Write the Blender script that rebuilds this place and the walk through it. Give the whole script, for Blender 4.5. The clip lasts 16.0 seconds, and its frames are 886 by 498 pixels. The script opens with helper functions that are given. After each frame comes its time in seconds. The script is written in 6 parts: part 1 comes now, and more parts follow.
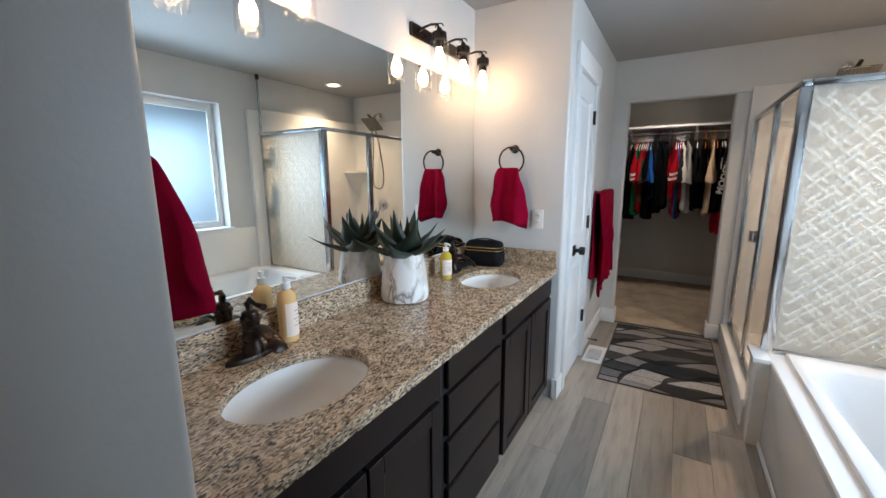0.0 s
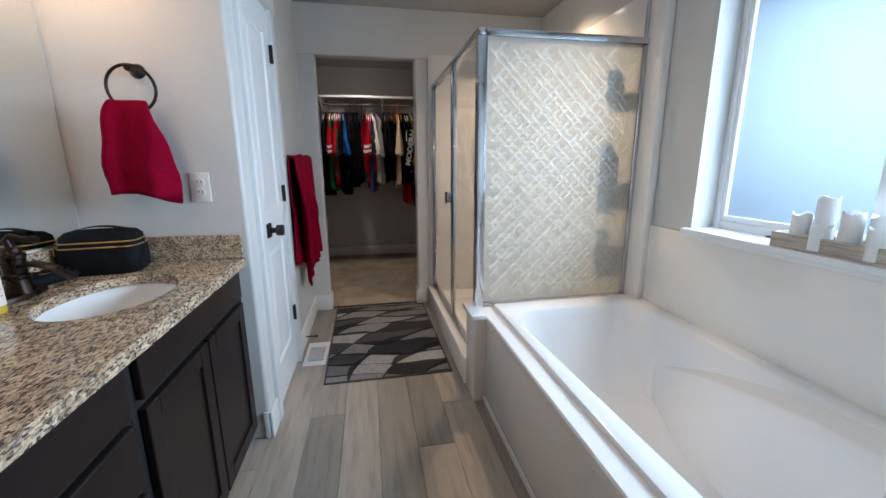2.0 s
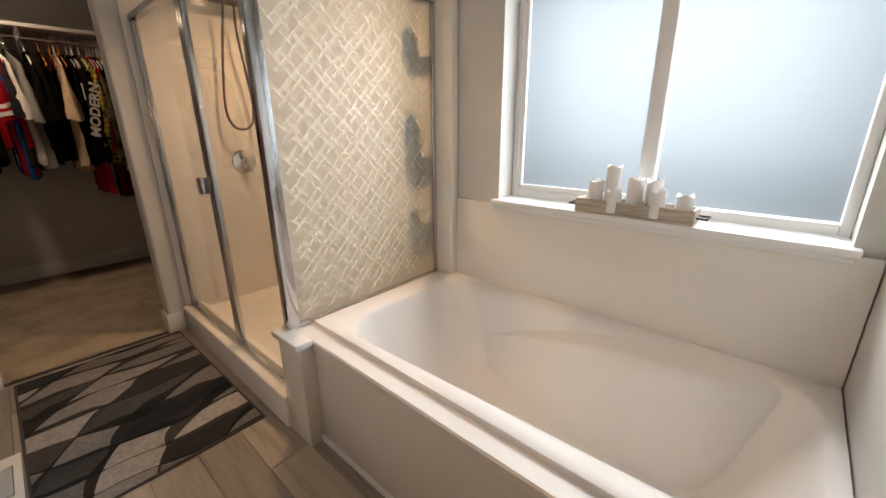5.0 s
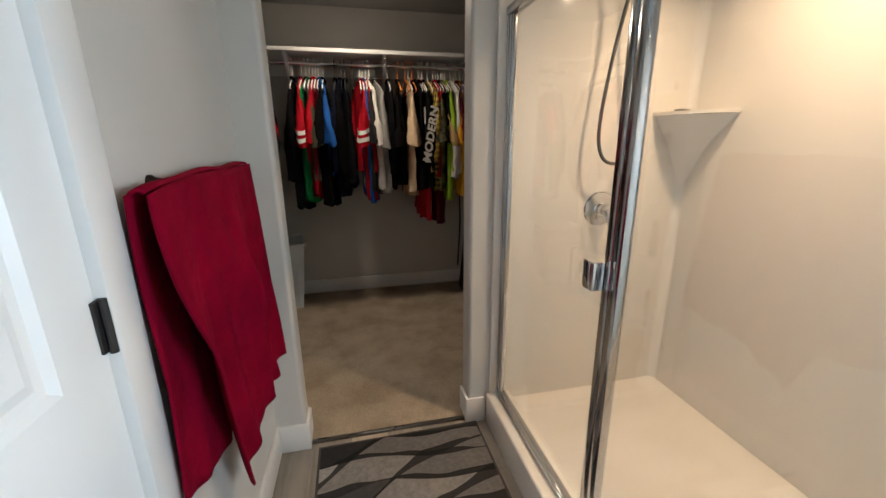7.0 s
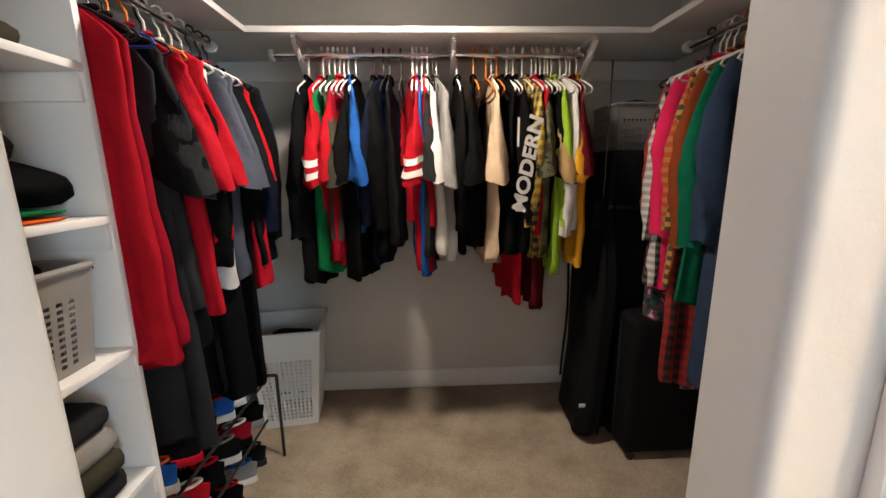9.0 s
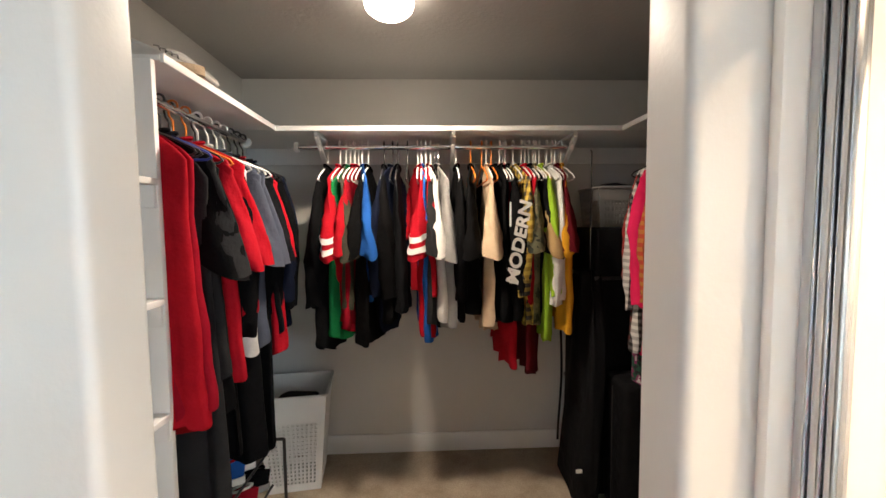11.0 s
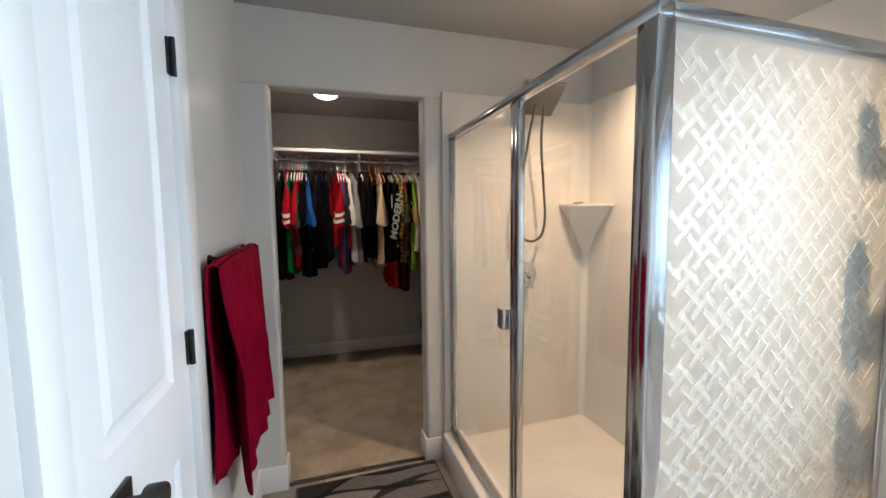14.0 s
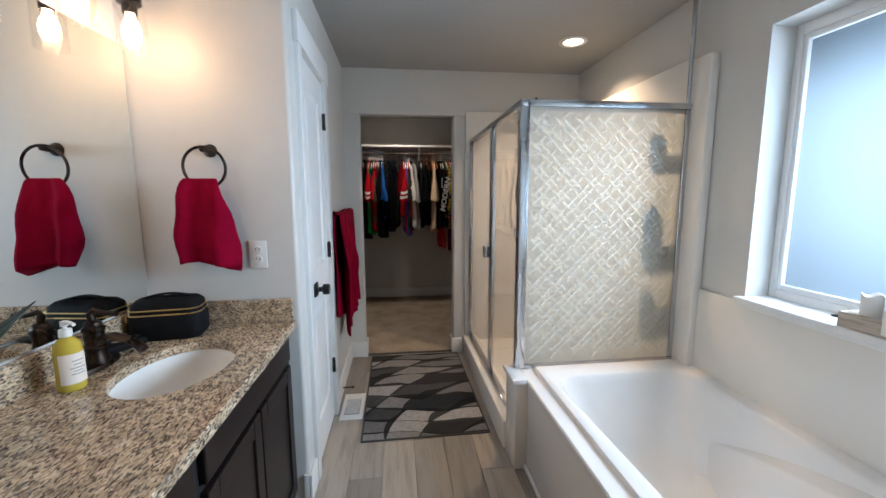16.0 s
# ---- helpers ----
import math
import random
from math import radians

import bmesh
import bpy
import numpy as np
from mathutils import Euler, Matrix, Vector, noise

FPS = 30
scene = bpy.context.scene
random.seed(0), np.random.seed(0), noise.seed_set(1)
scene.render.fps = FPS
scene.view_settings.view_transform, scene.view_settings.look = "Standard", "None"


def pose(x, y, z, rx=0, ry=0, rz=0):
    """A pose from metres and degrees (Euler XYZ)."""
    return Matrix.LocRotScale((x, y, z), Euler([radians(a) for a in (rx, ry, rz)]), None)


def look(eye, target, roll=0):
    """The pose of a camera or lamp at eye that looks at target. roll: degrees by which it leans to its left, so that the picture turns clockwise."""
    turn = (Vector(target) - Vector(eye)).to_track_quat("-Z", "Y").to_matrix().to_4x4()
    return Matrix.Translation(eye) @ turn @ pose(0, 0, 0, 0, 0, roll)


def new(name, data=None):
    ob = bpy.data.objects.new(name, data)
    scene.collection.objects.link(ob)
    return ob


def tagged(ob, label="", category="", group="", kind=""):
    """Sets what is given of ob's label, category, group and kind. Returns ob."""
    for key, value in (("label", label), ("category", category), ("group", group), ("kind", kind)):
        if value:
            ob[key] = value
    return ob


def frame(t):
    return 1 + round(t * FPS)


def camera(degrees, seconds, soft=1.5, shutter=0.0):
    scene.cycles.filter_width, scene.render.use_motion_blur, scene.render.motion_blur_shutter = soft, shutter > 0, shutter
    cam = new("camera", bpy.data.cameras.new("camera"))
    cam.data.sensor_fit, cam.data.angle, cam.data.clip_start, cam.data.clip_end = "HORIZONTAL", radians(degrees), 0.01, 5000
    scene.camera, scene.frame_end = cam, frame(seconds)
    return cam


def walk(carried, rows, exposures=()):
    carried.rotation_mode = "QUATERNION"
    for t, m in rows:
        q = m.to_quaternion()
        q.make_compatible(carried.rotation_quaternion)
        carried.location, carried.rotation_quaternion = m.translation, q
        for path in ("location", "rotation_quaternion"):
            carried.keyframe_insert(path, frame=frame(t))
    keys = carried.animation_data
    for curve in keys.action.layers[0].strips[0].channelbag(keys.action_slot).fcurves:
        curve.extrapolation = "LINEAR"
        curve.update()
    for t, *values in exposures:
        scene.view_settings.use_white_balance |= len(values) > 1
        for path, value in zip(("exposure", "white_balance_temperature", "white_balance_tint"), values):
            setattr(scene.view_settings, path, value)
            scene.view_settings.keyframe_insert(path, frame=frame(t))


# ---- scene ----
cam = camera(97.2, 16.0)
PATH = [
    (0, (0.007, -0.018, 1.419), (-0.998, 1.672, 1.058), -0.2),
    (0.5, (0.007, 0.063, 1.352), (-0.913, 1.799, 0.975), -0.3),
    (1, (-0.041, 0.179, 1.3), (-0.611, 2.056, 0.908), -0.1),
    (1.5, (-0.08, 0.346, 1.255), (-0.173, 2.3, 0.84), -0.2),
    (2, (-0.063, 0.625, 1.254), (0.297, 2.544, 0.823), -0.3),
    (2.5, (-0.07, 0.805, 1.259), (0.675, 2.607, 0.812), -0.3),
    (3, (-0.093, 0.929, 1.24), (0.942, 2.572, 0.763), -0.5),
    (3.5, (-0.094, 0.976, 1.239), (1.148, 2.447, 0.697), -0.5),
    (4.1, (-0.105, 1.015, 1.246), (1.285, 2.36, 0.682), -0.5),
    (4.8, (-0.15, 1.1, 1.282), (1.272, 2.37, 0.678), -0.5),
    (5.4, (-0.192, 1.235, 1.315), (1.21, 2.53, 0.7), -0.4),
    (5.8, (-0.2, 1.396, 1.334), (1.144, 2.745, 0.725), -0.4),
    (6, (-0.195, 1.546, 1.349), (1.002, 3.037, 0.765), -0.3),
    (6.5, (-0.199, 1.939, 1.365), (0.575, 3.702, 0.823), -0.2),
    (7, (-0.144, 2.379, 1.369), (0.278, 4.262, 0.843), -0.5),
    (7.5, (-0.089, 2.82, 1.357), (0.171, 4.733, 0.834), -0.4),
    (8, (-0.05, 3.174, 1.331), (0.139, 5.099, 0.823), -0.3),
    (8.5, (-0.008, 3.478, 1.342), (0.123, 5.418, 0.871), -0.5),
    (9, (0.001, 3.669, 1.412), (0.083, 5.627, 1.012), -0.7),
    (9.5, (0.006, 3.707, 1.484), (0.04, 5.684, 1.178), -0.7),
    (9.7, (0.008, 3.702, 1.501), (0.02, 5.685, 1.238), -0.7),
    (10.1, (0.006, 3.685, 1.518), (0.025, 5.675, 1.325), -0.7),
    (10.8, (0.0, 3.555, 1.52), (0.055, 5.55, 1.385), -0.6),
    (11.4, (-0.005, 3.34, 1.515), (0.13, 5.33, 1.405), -0.6),
    (12, (-0.016, 3.006, 1.48), (0.22, 4.99, 1.404), -0.5),
    (12.5, (-0.117, 2.701, 1.524), (0.247, 4.665, 1.424), -0.6),
    (13, (-0.171, 2.455, 1.545), (0.315, 4.391, 1.418), -0.7),
    (13.5, (-0.187, 2.197, 1.479), (0.367, 4.114, 1.338), -0.7),
    (14, (-0.207, 1.889, 1.428), (0.383, 3.792, 1.259), -0.6),
    (14.5, (-0.186, 1.539, 1.417), (0.388, 3.446, 1.225), -0.5),
    (15, (-0.128, 1.211, 1.414), (0.389, 3.13, 1.187), -0.4),
    (15.5, (-0.101, 0.903, 1.413), (0.296, 2.847, 1.163), -0.3),
    (16, (-0.131, 0.64, 1.404), (0.094, 2.609, 1.136), -0.2),
]
EXPOSURES = [
    (0, 0.25, 6050, 12), (1.5, 0.22, 6050, 13), (2.3, 0.04, 5700, 11), (3.0, -0.06, 7200, 14), (3.5, -0.12, 7700, 16), (6, -0.04, 8300, 22), (6.5, 0.13, 6300, 11), (7, 0.42, 6500, 10), (7.5, 0.68, 5600, 9), (8.5, 1.25, 5250, 8), (9, 1.75, 6200, 11),
    (9.7, 2.15, 6600, 11), (12, 1.45, 5900, 11), (12.5, 1.15, 5200, 10), (13.5, 0.62, 5600, 10), (14.5, 0.31, 6700, 14), (16, 0.14, 6050, 12),
]
walk(cam, [(t, look(eye, target, roll)) for t, eye, target, roll in PATH], EXPOSURES)

# ---- world and daylight ----
world = bpy.data.worlds.new("world")
scene.world = world
world.use_nodes = True
wn = world.node_tree
sky = wn.nodes.new("ShaderNodeTexSky")
sky.sky_type = "NISHITA"
sky.sun_disc = False
sky.sun_elevation, sky.sun_rotation = radians(35), radians(250)
wn.links.new(sky.outputs[0], wn.nodes["Background"].inputs[0])
wn.nodes["Background"].inputs[1].default_value = 0.1
sun_data = bpy.data.lights.new("sun", "SUN")
sun_data.energy, sun_data.angle, sun_data.color = 1.0, radians(12), (1, 0.96, 0.9)
sun = new("sun", sun_data)
sun.matrix_world = look((-8, 6, 9), (0, 2, 0))


def lamp(name, kind, place, target, watts, color, size=0.1, size_y=None, spread=180):
    """A lamp that looks at target."""
    d = bpy.data.lights.new(name, kind)
    d.energy, d.color = watts, color
    if kind == "AREA":
        d.size, d.spread = size, radians(spread)
        if size_y:
            d.shape, d.size_y = "RECTANGLE", size_y
        else:
            d.shape = "DISK"
    else:
        d.shadow_soft_size = size
    ob = new(name, d)
    ob.matrix_world = look(place, target)
    return ob


WINDOW_WATTS, BULB, CAN, DOME = 53, 40, 9.5, 5.0
lamp("window_daylight", "AREA", (1.94, 1.60, 1.52), (0, 1.60, 0.95), WINDOW_WATTS, (0.69, 0.86, 1.0), 1.2, 0.85, 150)
WARM = (1.0, 0.72, 0.46)

# ---- materials ----


class Nodes:
    """Short hand for building a node material."""

    def __init__(self, name):
        self.mat = bpy.data.materials.new(name)
        self.mat.use_nodes = True
        self.tree = self.mat.node_tree
        self.bsdf = self.tree.nodes["Principled BSDF"]
        self.out = self.tree.nodes["Material Output"]

    def add(self, kind, **values):
        n = self.tree.nodes.new("ShaderNode" + kind)
        for k, v in values.items():
            n.inputs[k.replace("_", " ")].default_value = v
        return n

    def link(self, a, b):
        self.tree.links.new(a, b)

    def coords(self, scale=(1, 1, 1), space="Object"):
        tc = self.add("TexCoord")
        mp = self.add("Mapping")
        mp.inputs["Scale"].default_value = scale
        self.link(tc.outputs[space], mp.inputs[0])
        return mp.outputs[0]

    def ramp(self, fac, stops, hard=False):
        r = self.add("ValToRGB")
        e = r.color_ramp.elements
        r.color_ramp.interpolation = "CONSTANT" if hard else "LINEAR"
        for i, (p, c) in enumerate(stops):
            el = e[i] if i < 2 else e.new(p)
            el.position = p
            el.color = (*c, 1) if len(c) == 3 else c
        self.link(fac, r.inputs[0])
        return r.outputs[0]

    def mix(self, fac, a, b, blend="MIX"):
        m = self.add("MixRGB")
        m.blend_type = blend
        for sock, v in zip(m.inputs, (fac, a, b)):
            if hasattr(v, "links"):
                self.link(v, sock)
            elif isinstance(v, tuple):
                sock.default_value = (*v, 1)
            else:
                sock.default_value = v
        return m.outputs[0]

    def noise(self, vec, scale, detail=3, rough=0.55):
        n = self.add("TexNoise", Scale=scale, Detail=detail, Roughness=rough)
        self.link(vec, n.inputs["Vector"])
        return n.outputs[0]

    def bump(self, height, strength, distance=0.01):
        b = self.add("Bump", Strength=strength, Distance=distance)
        self.link(height, b.inputs["Height"])
        self.link(b.outputs[0], self.bsdf.inputs["Normal"])

    def base(self, v):
        if hasattr(v, "links"):
            self.link(v, self.bsdf.inputs["Base Color"])
        else:
            self.bsdf.inputs["Base Color"].default_value = (*v, 1)

    def set(self, **values):
        for k, v in values.items():
            self.bsdf.inputs[k.replace("_", " ")].default_value = v


def paint(name, color, rough=0.6, grain=60, bump=0.08, vary=0.04, dist=0.004):
    """Painted or plain surface with a light grain and slow tone changes."""
    n = Nodes(name)
    v = n.coords()
    slow = n.noise(v, 1.7, 4)
    dark = tuple(c * (1 - 2 * vary) for c in color)
    n.base(n.ramp(slow, [(0.3, dark), (0.7, color)]))
    n.set(Roughness=rough)
    n.bump(n.noise(v, grain, 3), bump, dist)
    return n.mat


def metal(name, color, rough=0.2):
    n = Nodes(name)
    v = n.coords()
    n.base(color)
    n.set(Metallic=1.0, Roughness=rough)
    n.link(n.ramp(n.noise(v, 14, 4), [(0.3, (rough * 0.8,) * 3), (0.75, (min(1, rough * 1.5),) * 3)]), n.bsdf.inputs["Roughness"])
    return n.mat


def glow(name, color, strength):
    n = Nodes(name)
    n.base((0.9, 0.9, 0.9))
    n.bsdf.inputs["Emission Color"].default_value = (*color, 1)
    n.set(Emission_Strength=strength, Roughness=0.3)
    return n.mat


def clear_glass(name, tint=(1, 1, 1), gloss=0.06):
    """Thin clear glass: mostly seen through, with mirror gloss that grows at a slant."""
    n = Nodes(name)
    t = n.add("BsdfTransparent")
    t.inputs[0].default_value = (*tint, 1)
    g = n.add("BsdfGlossy", Roughness=0.02)
    fr = n.add("LayerWeight", Blend=0.25)
    lo = n.add("Math")
    lo.operation = "MULTIPLY_ADD"
    lo.inputs[1].default_value, lo.inputs[2].default_value = 0.22, gloss * 0.6
    n.link(fr.outputs["Facing"], lo.inputs[0])
    m = n.add("MixShader")
    n.link(lo.outputs[0], m.inputs[0])
    n.link(t.outputs[0], m.inputs[1])
    n.link(g.outputs[0], m.inputs[2])
    n.link(m.outputs[0], n.out.inputs[0])
    return n.mat


def frosted(name, tint, through_share=0.3, rough=0.35, grain=90, bump=0.3, ior=1.25, gloss=(0.08, 0.02, 0.5)):
    """Frosted glass: scatters light through, with a blurred view behind."""
    n = Nodes(name)
    v = n.coords()
    tr = n.add("BsdfTranslucent")
    tr.inputs[0].default_value = (*tint, 1)
    gl = n.add("BsdfRefraction", Roughness=rough, IOR=ior)
    gl.inputs[0].default_value = (*tint, 1)
    df = n.add("BsdfDiffuse")
    df.inputs[0].default_value = (*tint, 1)
    gs = n.add("BsdfGlossy", Roughness=gloss[2])
    bp = n.add("Bump", Strength=bump, Distance=0.002)
    n.link(n.noise(v, grain, 2), bp.inputs["Height"])
    n.link(bp.outputs[0], gs.inputs["Normal"])
    m1, m2, m3 = n.add("MixShader"), n.add("MixShader"), n.add("MixShader")
    m1.inputs[0].default_value = through_share
    n.link(tr.outputs[0], m1.inputs[1])
    n.link(gl.outputs[0], m1.inputs[2])
    m3.inputs[0].default_value = 0.25
    n.link(m1.outputs[0], m3.inputs[1])
    n.link(df.outputs[0], m3.inputs[2])
    fr = n.add("LayerWeight", Blend=0.2)
    lo = n.add("Math")
    lo.operation = "MULTIPLY_ADD"
    lo.inputs[1].default_value, lo.inputs[2].default_value = gloss[0], gloss[1]
    n.link(fr.outputs["Facing"], lo.inputs[0])
    n.link(lo.outputs[0], m2.inputs[0])
    n.link(m3.outputs[0], m2.inputs[1])
    n.link(gs.outputs[0], m2.inputs[2])
    n.link(m2.outputs[0], n.out.inputs[0])
    return n.mat


def cloth(name, color, weave=420, vary=0.25, rough=0.9):
    n = Nodes(name)
    v = n.coords()
    soft = n.noise(v, 9, 4)
    dark = tuple(c * (1 - vary) for c in color)
    n.base(n.ramp(soft, [(0.3, dark), (0.7, color)]))
    n.set(Roughness=rough)
    n.bsdf.inputs["Specular IOR Level"].default_value = 0.04
    b1 = n.add("Bump", Strength=0.55, Distance=0.02)
    n.link(n.noise(v, 13, 3), b1.inputs["Height"])
    b2 = n.add("Bump", Strength=0.4, Distance=0.003)
    n.link(n.mix(0.5, n.noise(v, weave, 2), n.noise(v, 40, 3)), b2.inputs["Height"])
    n.link(b1.outputs[0], b2.inputs["Normal"])
    n.link(b2.outputs[0], n.bsdf.inputs["Normal"])
    return n.mat


def plaid(name, base, line, scale=22.0, thin=None):
    """Checked cloth: two crossed bands over a base colour."""
    n = Nodes(name)
    v = n.coords()
    sep = n.add("SeparateXYZ")
    n.link(v, sep.inputs[0])
    bands = []
    for sock, ph in ((sep.outputs[1], 0.0), (sep.outputs[2], 0.4)):
        m = n.add("Math")
        m.operation = "MULTIPLY_ADD"
        m.inputs[1].default_value, m.inputs[2].default_value = scale, ph
        n.link(sock, m.inputs[0])
        f = n.add("Math")
        f.operation = "FRACT"
        n.link(m.outputs[0], f.inputs[0])
        bands.append(n.ramp(f.outputs[0], [(0.0, (0, 0, 0)), (0.5, (1, 1, 1))], True))
    c = n.mix(n.mix(1.0, bands[0], bands[1], "MULTIPLY"), n.mix(n.mix(0.5, bands[0], bands[1], "ADD"), base, line), thin or line)
    n.base(c)
    n.set(Roughness=0.9)
    n.bump(n.noise(v, 400, 2), 0.3, 0.003)
    return n.mat


def blotch(name, colors, scale=14):
    """Printed cloth in hard-edged blotches."""
    n = Nodes(name)
    v = n.coords()
    k = len(colors)
    n.base(n.ramp(n.noise(v, scale, 2), [(0.0 if i == 0 else 0.3 + 0.4 * i / k, c) for i, c in enumerate(colors)], True))
    n.set(Roughness=0.9)
    n.bump(n.noise(v, 350, 2), 0.3, 0.003)
    return n.mat


def granite_mat():
    n = Nodes("granite")
    v = n.coords()
    long = n.add("Mapping")
    long.inputs["Scale"].default_value = (1.0, 0.42, 1.0)
    n.link(v, long.inputs[0])
    vo = n.add("TexVoronoi", Scale=265.0)
    n.link(long.outputs[0], vo.inputs["Vector"])
    sep = n.add("SeparateColor")
    n.link(vo.outputs["Color"], sep.inputs[0])
    grains = n.ramp(sep.outputs[0], [(0.0, (0.10, 0.077, 0.062)), (0.10, (0.22, 0.155, 0.11)), (0.25, (0.42, 0.31, 0.21)), (0.45, (0.64, 0.475, 0.31)), (0.78, (0.76, 0.60, 0.42)), (0.94, (0.30, 0.265, 0.23))], True)
    clouds = n.noise(v, 26, 3)
    vein = n.ramp(clouds, [(0.40, (0.68, 0.67, 0.66)), (0.55, (1, 1, 1))])
    fine = n.ramp(n.noise(v, 260, 2), [(0.35, (0.8, 0.8, 0.8)), (0.6, (1, 1, 1))])
    n.base(n.mix(1.0, n.mix(1.0, grains, vein, "MULTIPLY"), fine, "MULTIPLY"))
    n.set(Roughness=0.16)
    n.bsdf.inputs["Specular IOR Level"].default_value = 0.5
    return n.mat


def marble_mat():
    n = Nodes("marble_glaze")
    v = n.coords((1, 1, 0.55))
    warp = n.noise(v, 9, 4)
    vec = n.add("VectorMath")
    vec.operation = "ADD"
    n.link(v, vec.inputs[0])
    sc = n.add("VectorMath")
    sc.operation = "SCALE"
    sc.inputs[3].default_value = 0.16
    n.link(warp, sc.inputs[0])
    n.link(sc.outputs[0], vec.inputs[1])
    vo = n.add("TexVoronoi", Scale=11.0)
    vo.feature = "DISTANCE_TO_EDGE"
    n.link(vec.outputs[0], vo.inputs["Vector"])
    veins = n.ramp(vo.outputs["Distance"], [(0.0, (0.22, 0.19, 0.17)), (0.035, (0.55, 0.52, 0.49)), (0.11, (0.84, 0.82, 0.79))])
    stain = n.ramp(n.noise(v, 13, 3), [(0.40, (0.75, 0.70, 0.65)), (0.55, (1, 1, 1))])
    mask = n.ramp(n.noise(v, 6, 2), [(0.45, (0, 0, 0)), (0.6, (1, 1, 1))])
    n.base(n.mix(1.0, n.mix(mask, (0.84, 0.82, 0.79), veins), stain, "MULTIPLY"))
    n.set(Roughness=0.22)
    return n.mat


def plank_mat():
    n = Nodes("vinyl_plank")
    v = n.coords((6, 0.55, 6))
    info = n.add("ObjectInfo")
    off = n.add("VectorMath")
    off.operation = "ADD"
    sc = n.add("Math")
    sc.operation = "MULTIPLY"
    sc.inputs[1].default_value = 37.0
    n.link(info.outputs["Random"], sc.inputs[0])
    comb = n.add("CombineXYZ")
    for i in range(3):
        n.link(sc.outputs[0], comb.inputs[i])
    n.link(v, off.inputs[0])
    n.link(comb.outputs[0], off.inputs[1])
    grain = n.noise(off.outputs[0], 5.0, 6, 0.65)
    tone = n.ramp(info.outputs["Random"], [(0.0, (0.25, 0.222, 0.192)), (0.3, (0.34, 0.30, 0.255)), (0.7, (0.41, 0.355, 0.295)), (1.0, (0.47, 0.395, 0.315))])
    streak = n.ramp(grain, [(0.28, (0.68, 0.67, 0.66)), (0.52, (1, 1, 1)), (0.8, (1.15, 1.13, 1.1))])
    n.base(n.mix(1.0, tone, streak, "MULTIPLY"))
    n.set(Roughness=0.42)
    n.bump(grain, 0.12, 0.002)
    return n.mat


def rug_mat():
    """Crossing families of long arcs; every cell between them has its own grey."""
    n = Nodes("rug_pile")
    v = n.coords()
    warp = n.noise(v, 1.3, 1)
    sc = n.add("VectorMath")
    sc.operation = "SCALE"
    sc.inputs[3].default_value = 0.34
    n.link(warp, sc.inputs[0])
    ad = n.add("VectorMath")
    ad.operation = "ADD"
    n.link(v, ad.inputs[0])
    n.link(sc.outputs[0], ad.inputs[1])
    cells, lines = [], None
    for centre, squash, count in (((-0.9, -4.2), (0.55, 1.0), 7.0), ((0.62, -0.82), (0.95, 0.72), 5.6)):
        mp = n.add("Mapping")
        mp.inputs["Location"].default_value = (-centre[0] * squash[0], -centre[1] * squash[1], 0)
        mp.inputs["Scale"].default_value = (squash[0], squash[1], 0)
        n.link(ad.outputs[0], mp.inputs[0])
        ln = n.add("VectorMath")
        ln.operation = "LENGTH"
        n.link(mp.outputs[0], ln.inputs[0])
        mu = n.add("Math")
        mu.operation = "MULTIPLY"
        mu.inputs[1].default_value = count
        n.link(ln.outputs["Value"], mu.inputs[0])
        fl, fc = n.add("Math"), n.add("Math")
        fl.operation, fc.operation = "FLOOR", "FRACT"
        n.link(mu.outputs[0], fl.inputs[0])
        n.link(mu.outputs[0], fc.inputs[0])
        cells.append(fl.outputs[0])
        swell = n.ramp(n.noise(v, 2.6, 1), [(0.42, (0.045,) * 3), (0.62, (0.34,) * 3)])
        past = n.add("Math")
        past.operation = "GREATER_THAN"
        n.link(fc.outputs[0], past.inputs[0])
        n.link(swell, past.inputs[1])
        line = n.ramp(past.outputs[0], [(0.0, (0.10, 0.10, 0.10)), (0.5, (1, 1, 1))], True)
        lines = line if lines is None else n.mix(1.0, lines, line, "MULTIPLY")
    cb = n.add("CombineXYZ")
    for i, c2 in enumerate(cells):
        n.link(c2, cb.inputs[i])
    wn2 = n.add("TexWhiteNoise")
    n.link(cb.outputs[0], wn2.inputs["Vector"])
    tone = n.ramp(wn2.outputs["Value"], [(0.0, (0.022, 0.021, 0.022)), (0.17, (0.065, 0.06, 0.06)), (0.30, (0.17, 0.16, 0.157)), (0.52, (0.27, 0.255, 0.245)), (0.76, (0.40, 0.38, 0.365))], True)
    pile = n.noise(v, 500, 2)
    shade = n.ramp(n.noise(v, 55, 3), [(0.3, (0.72, 0.72, 0.72)), (0.7, (1.05, 1.05, 1.05))])
    n.base(n.mix(1.0, n.mix(1.0, tone, lines, "MULTIPLY"), shade, "MULTIPLY"))
    n.set(Roughness=0.95)
    n.bump(pile, 0.6, 0.004)
    return n.mat


def carpet_mat():
    n = Nodes("carpet_pile")
    v = n.coords()
    big = n.ramp(n.noise(v, 4.5, 5, 0.6), [(0.36, (0.37, 0.295, 0.215)), (0.5, (0.46, 0.375, 0.28)), (0.7, (0.54, 0.445, 0.335))])
    fine = n.ramp(n.noise(v, 190, 3), [(0.3, (0.65, 0.65, 0.65)), (0.7, (1.1, 1.1, 1.1))])
    n.base(n.mix(1.0, big, fine, "MULTIPLY"))
    n.set(Roughness=1.0)
    n.bump(n.noise(v, 220, 3), 0.8, 0.006)
    return n.mat


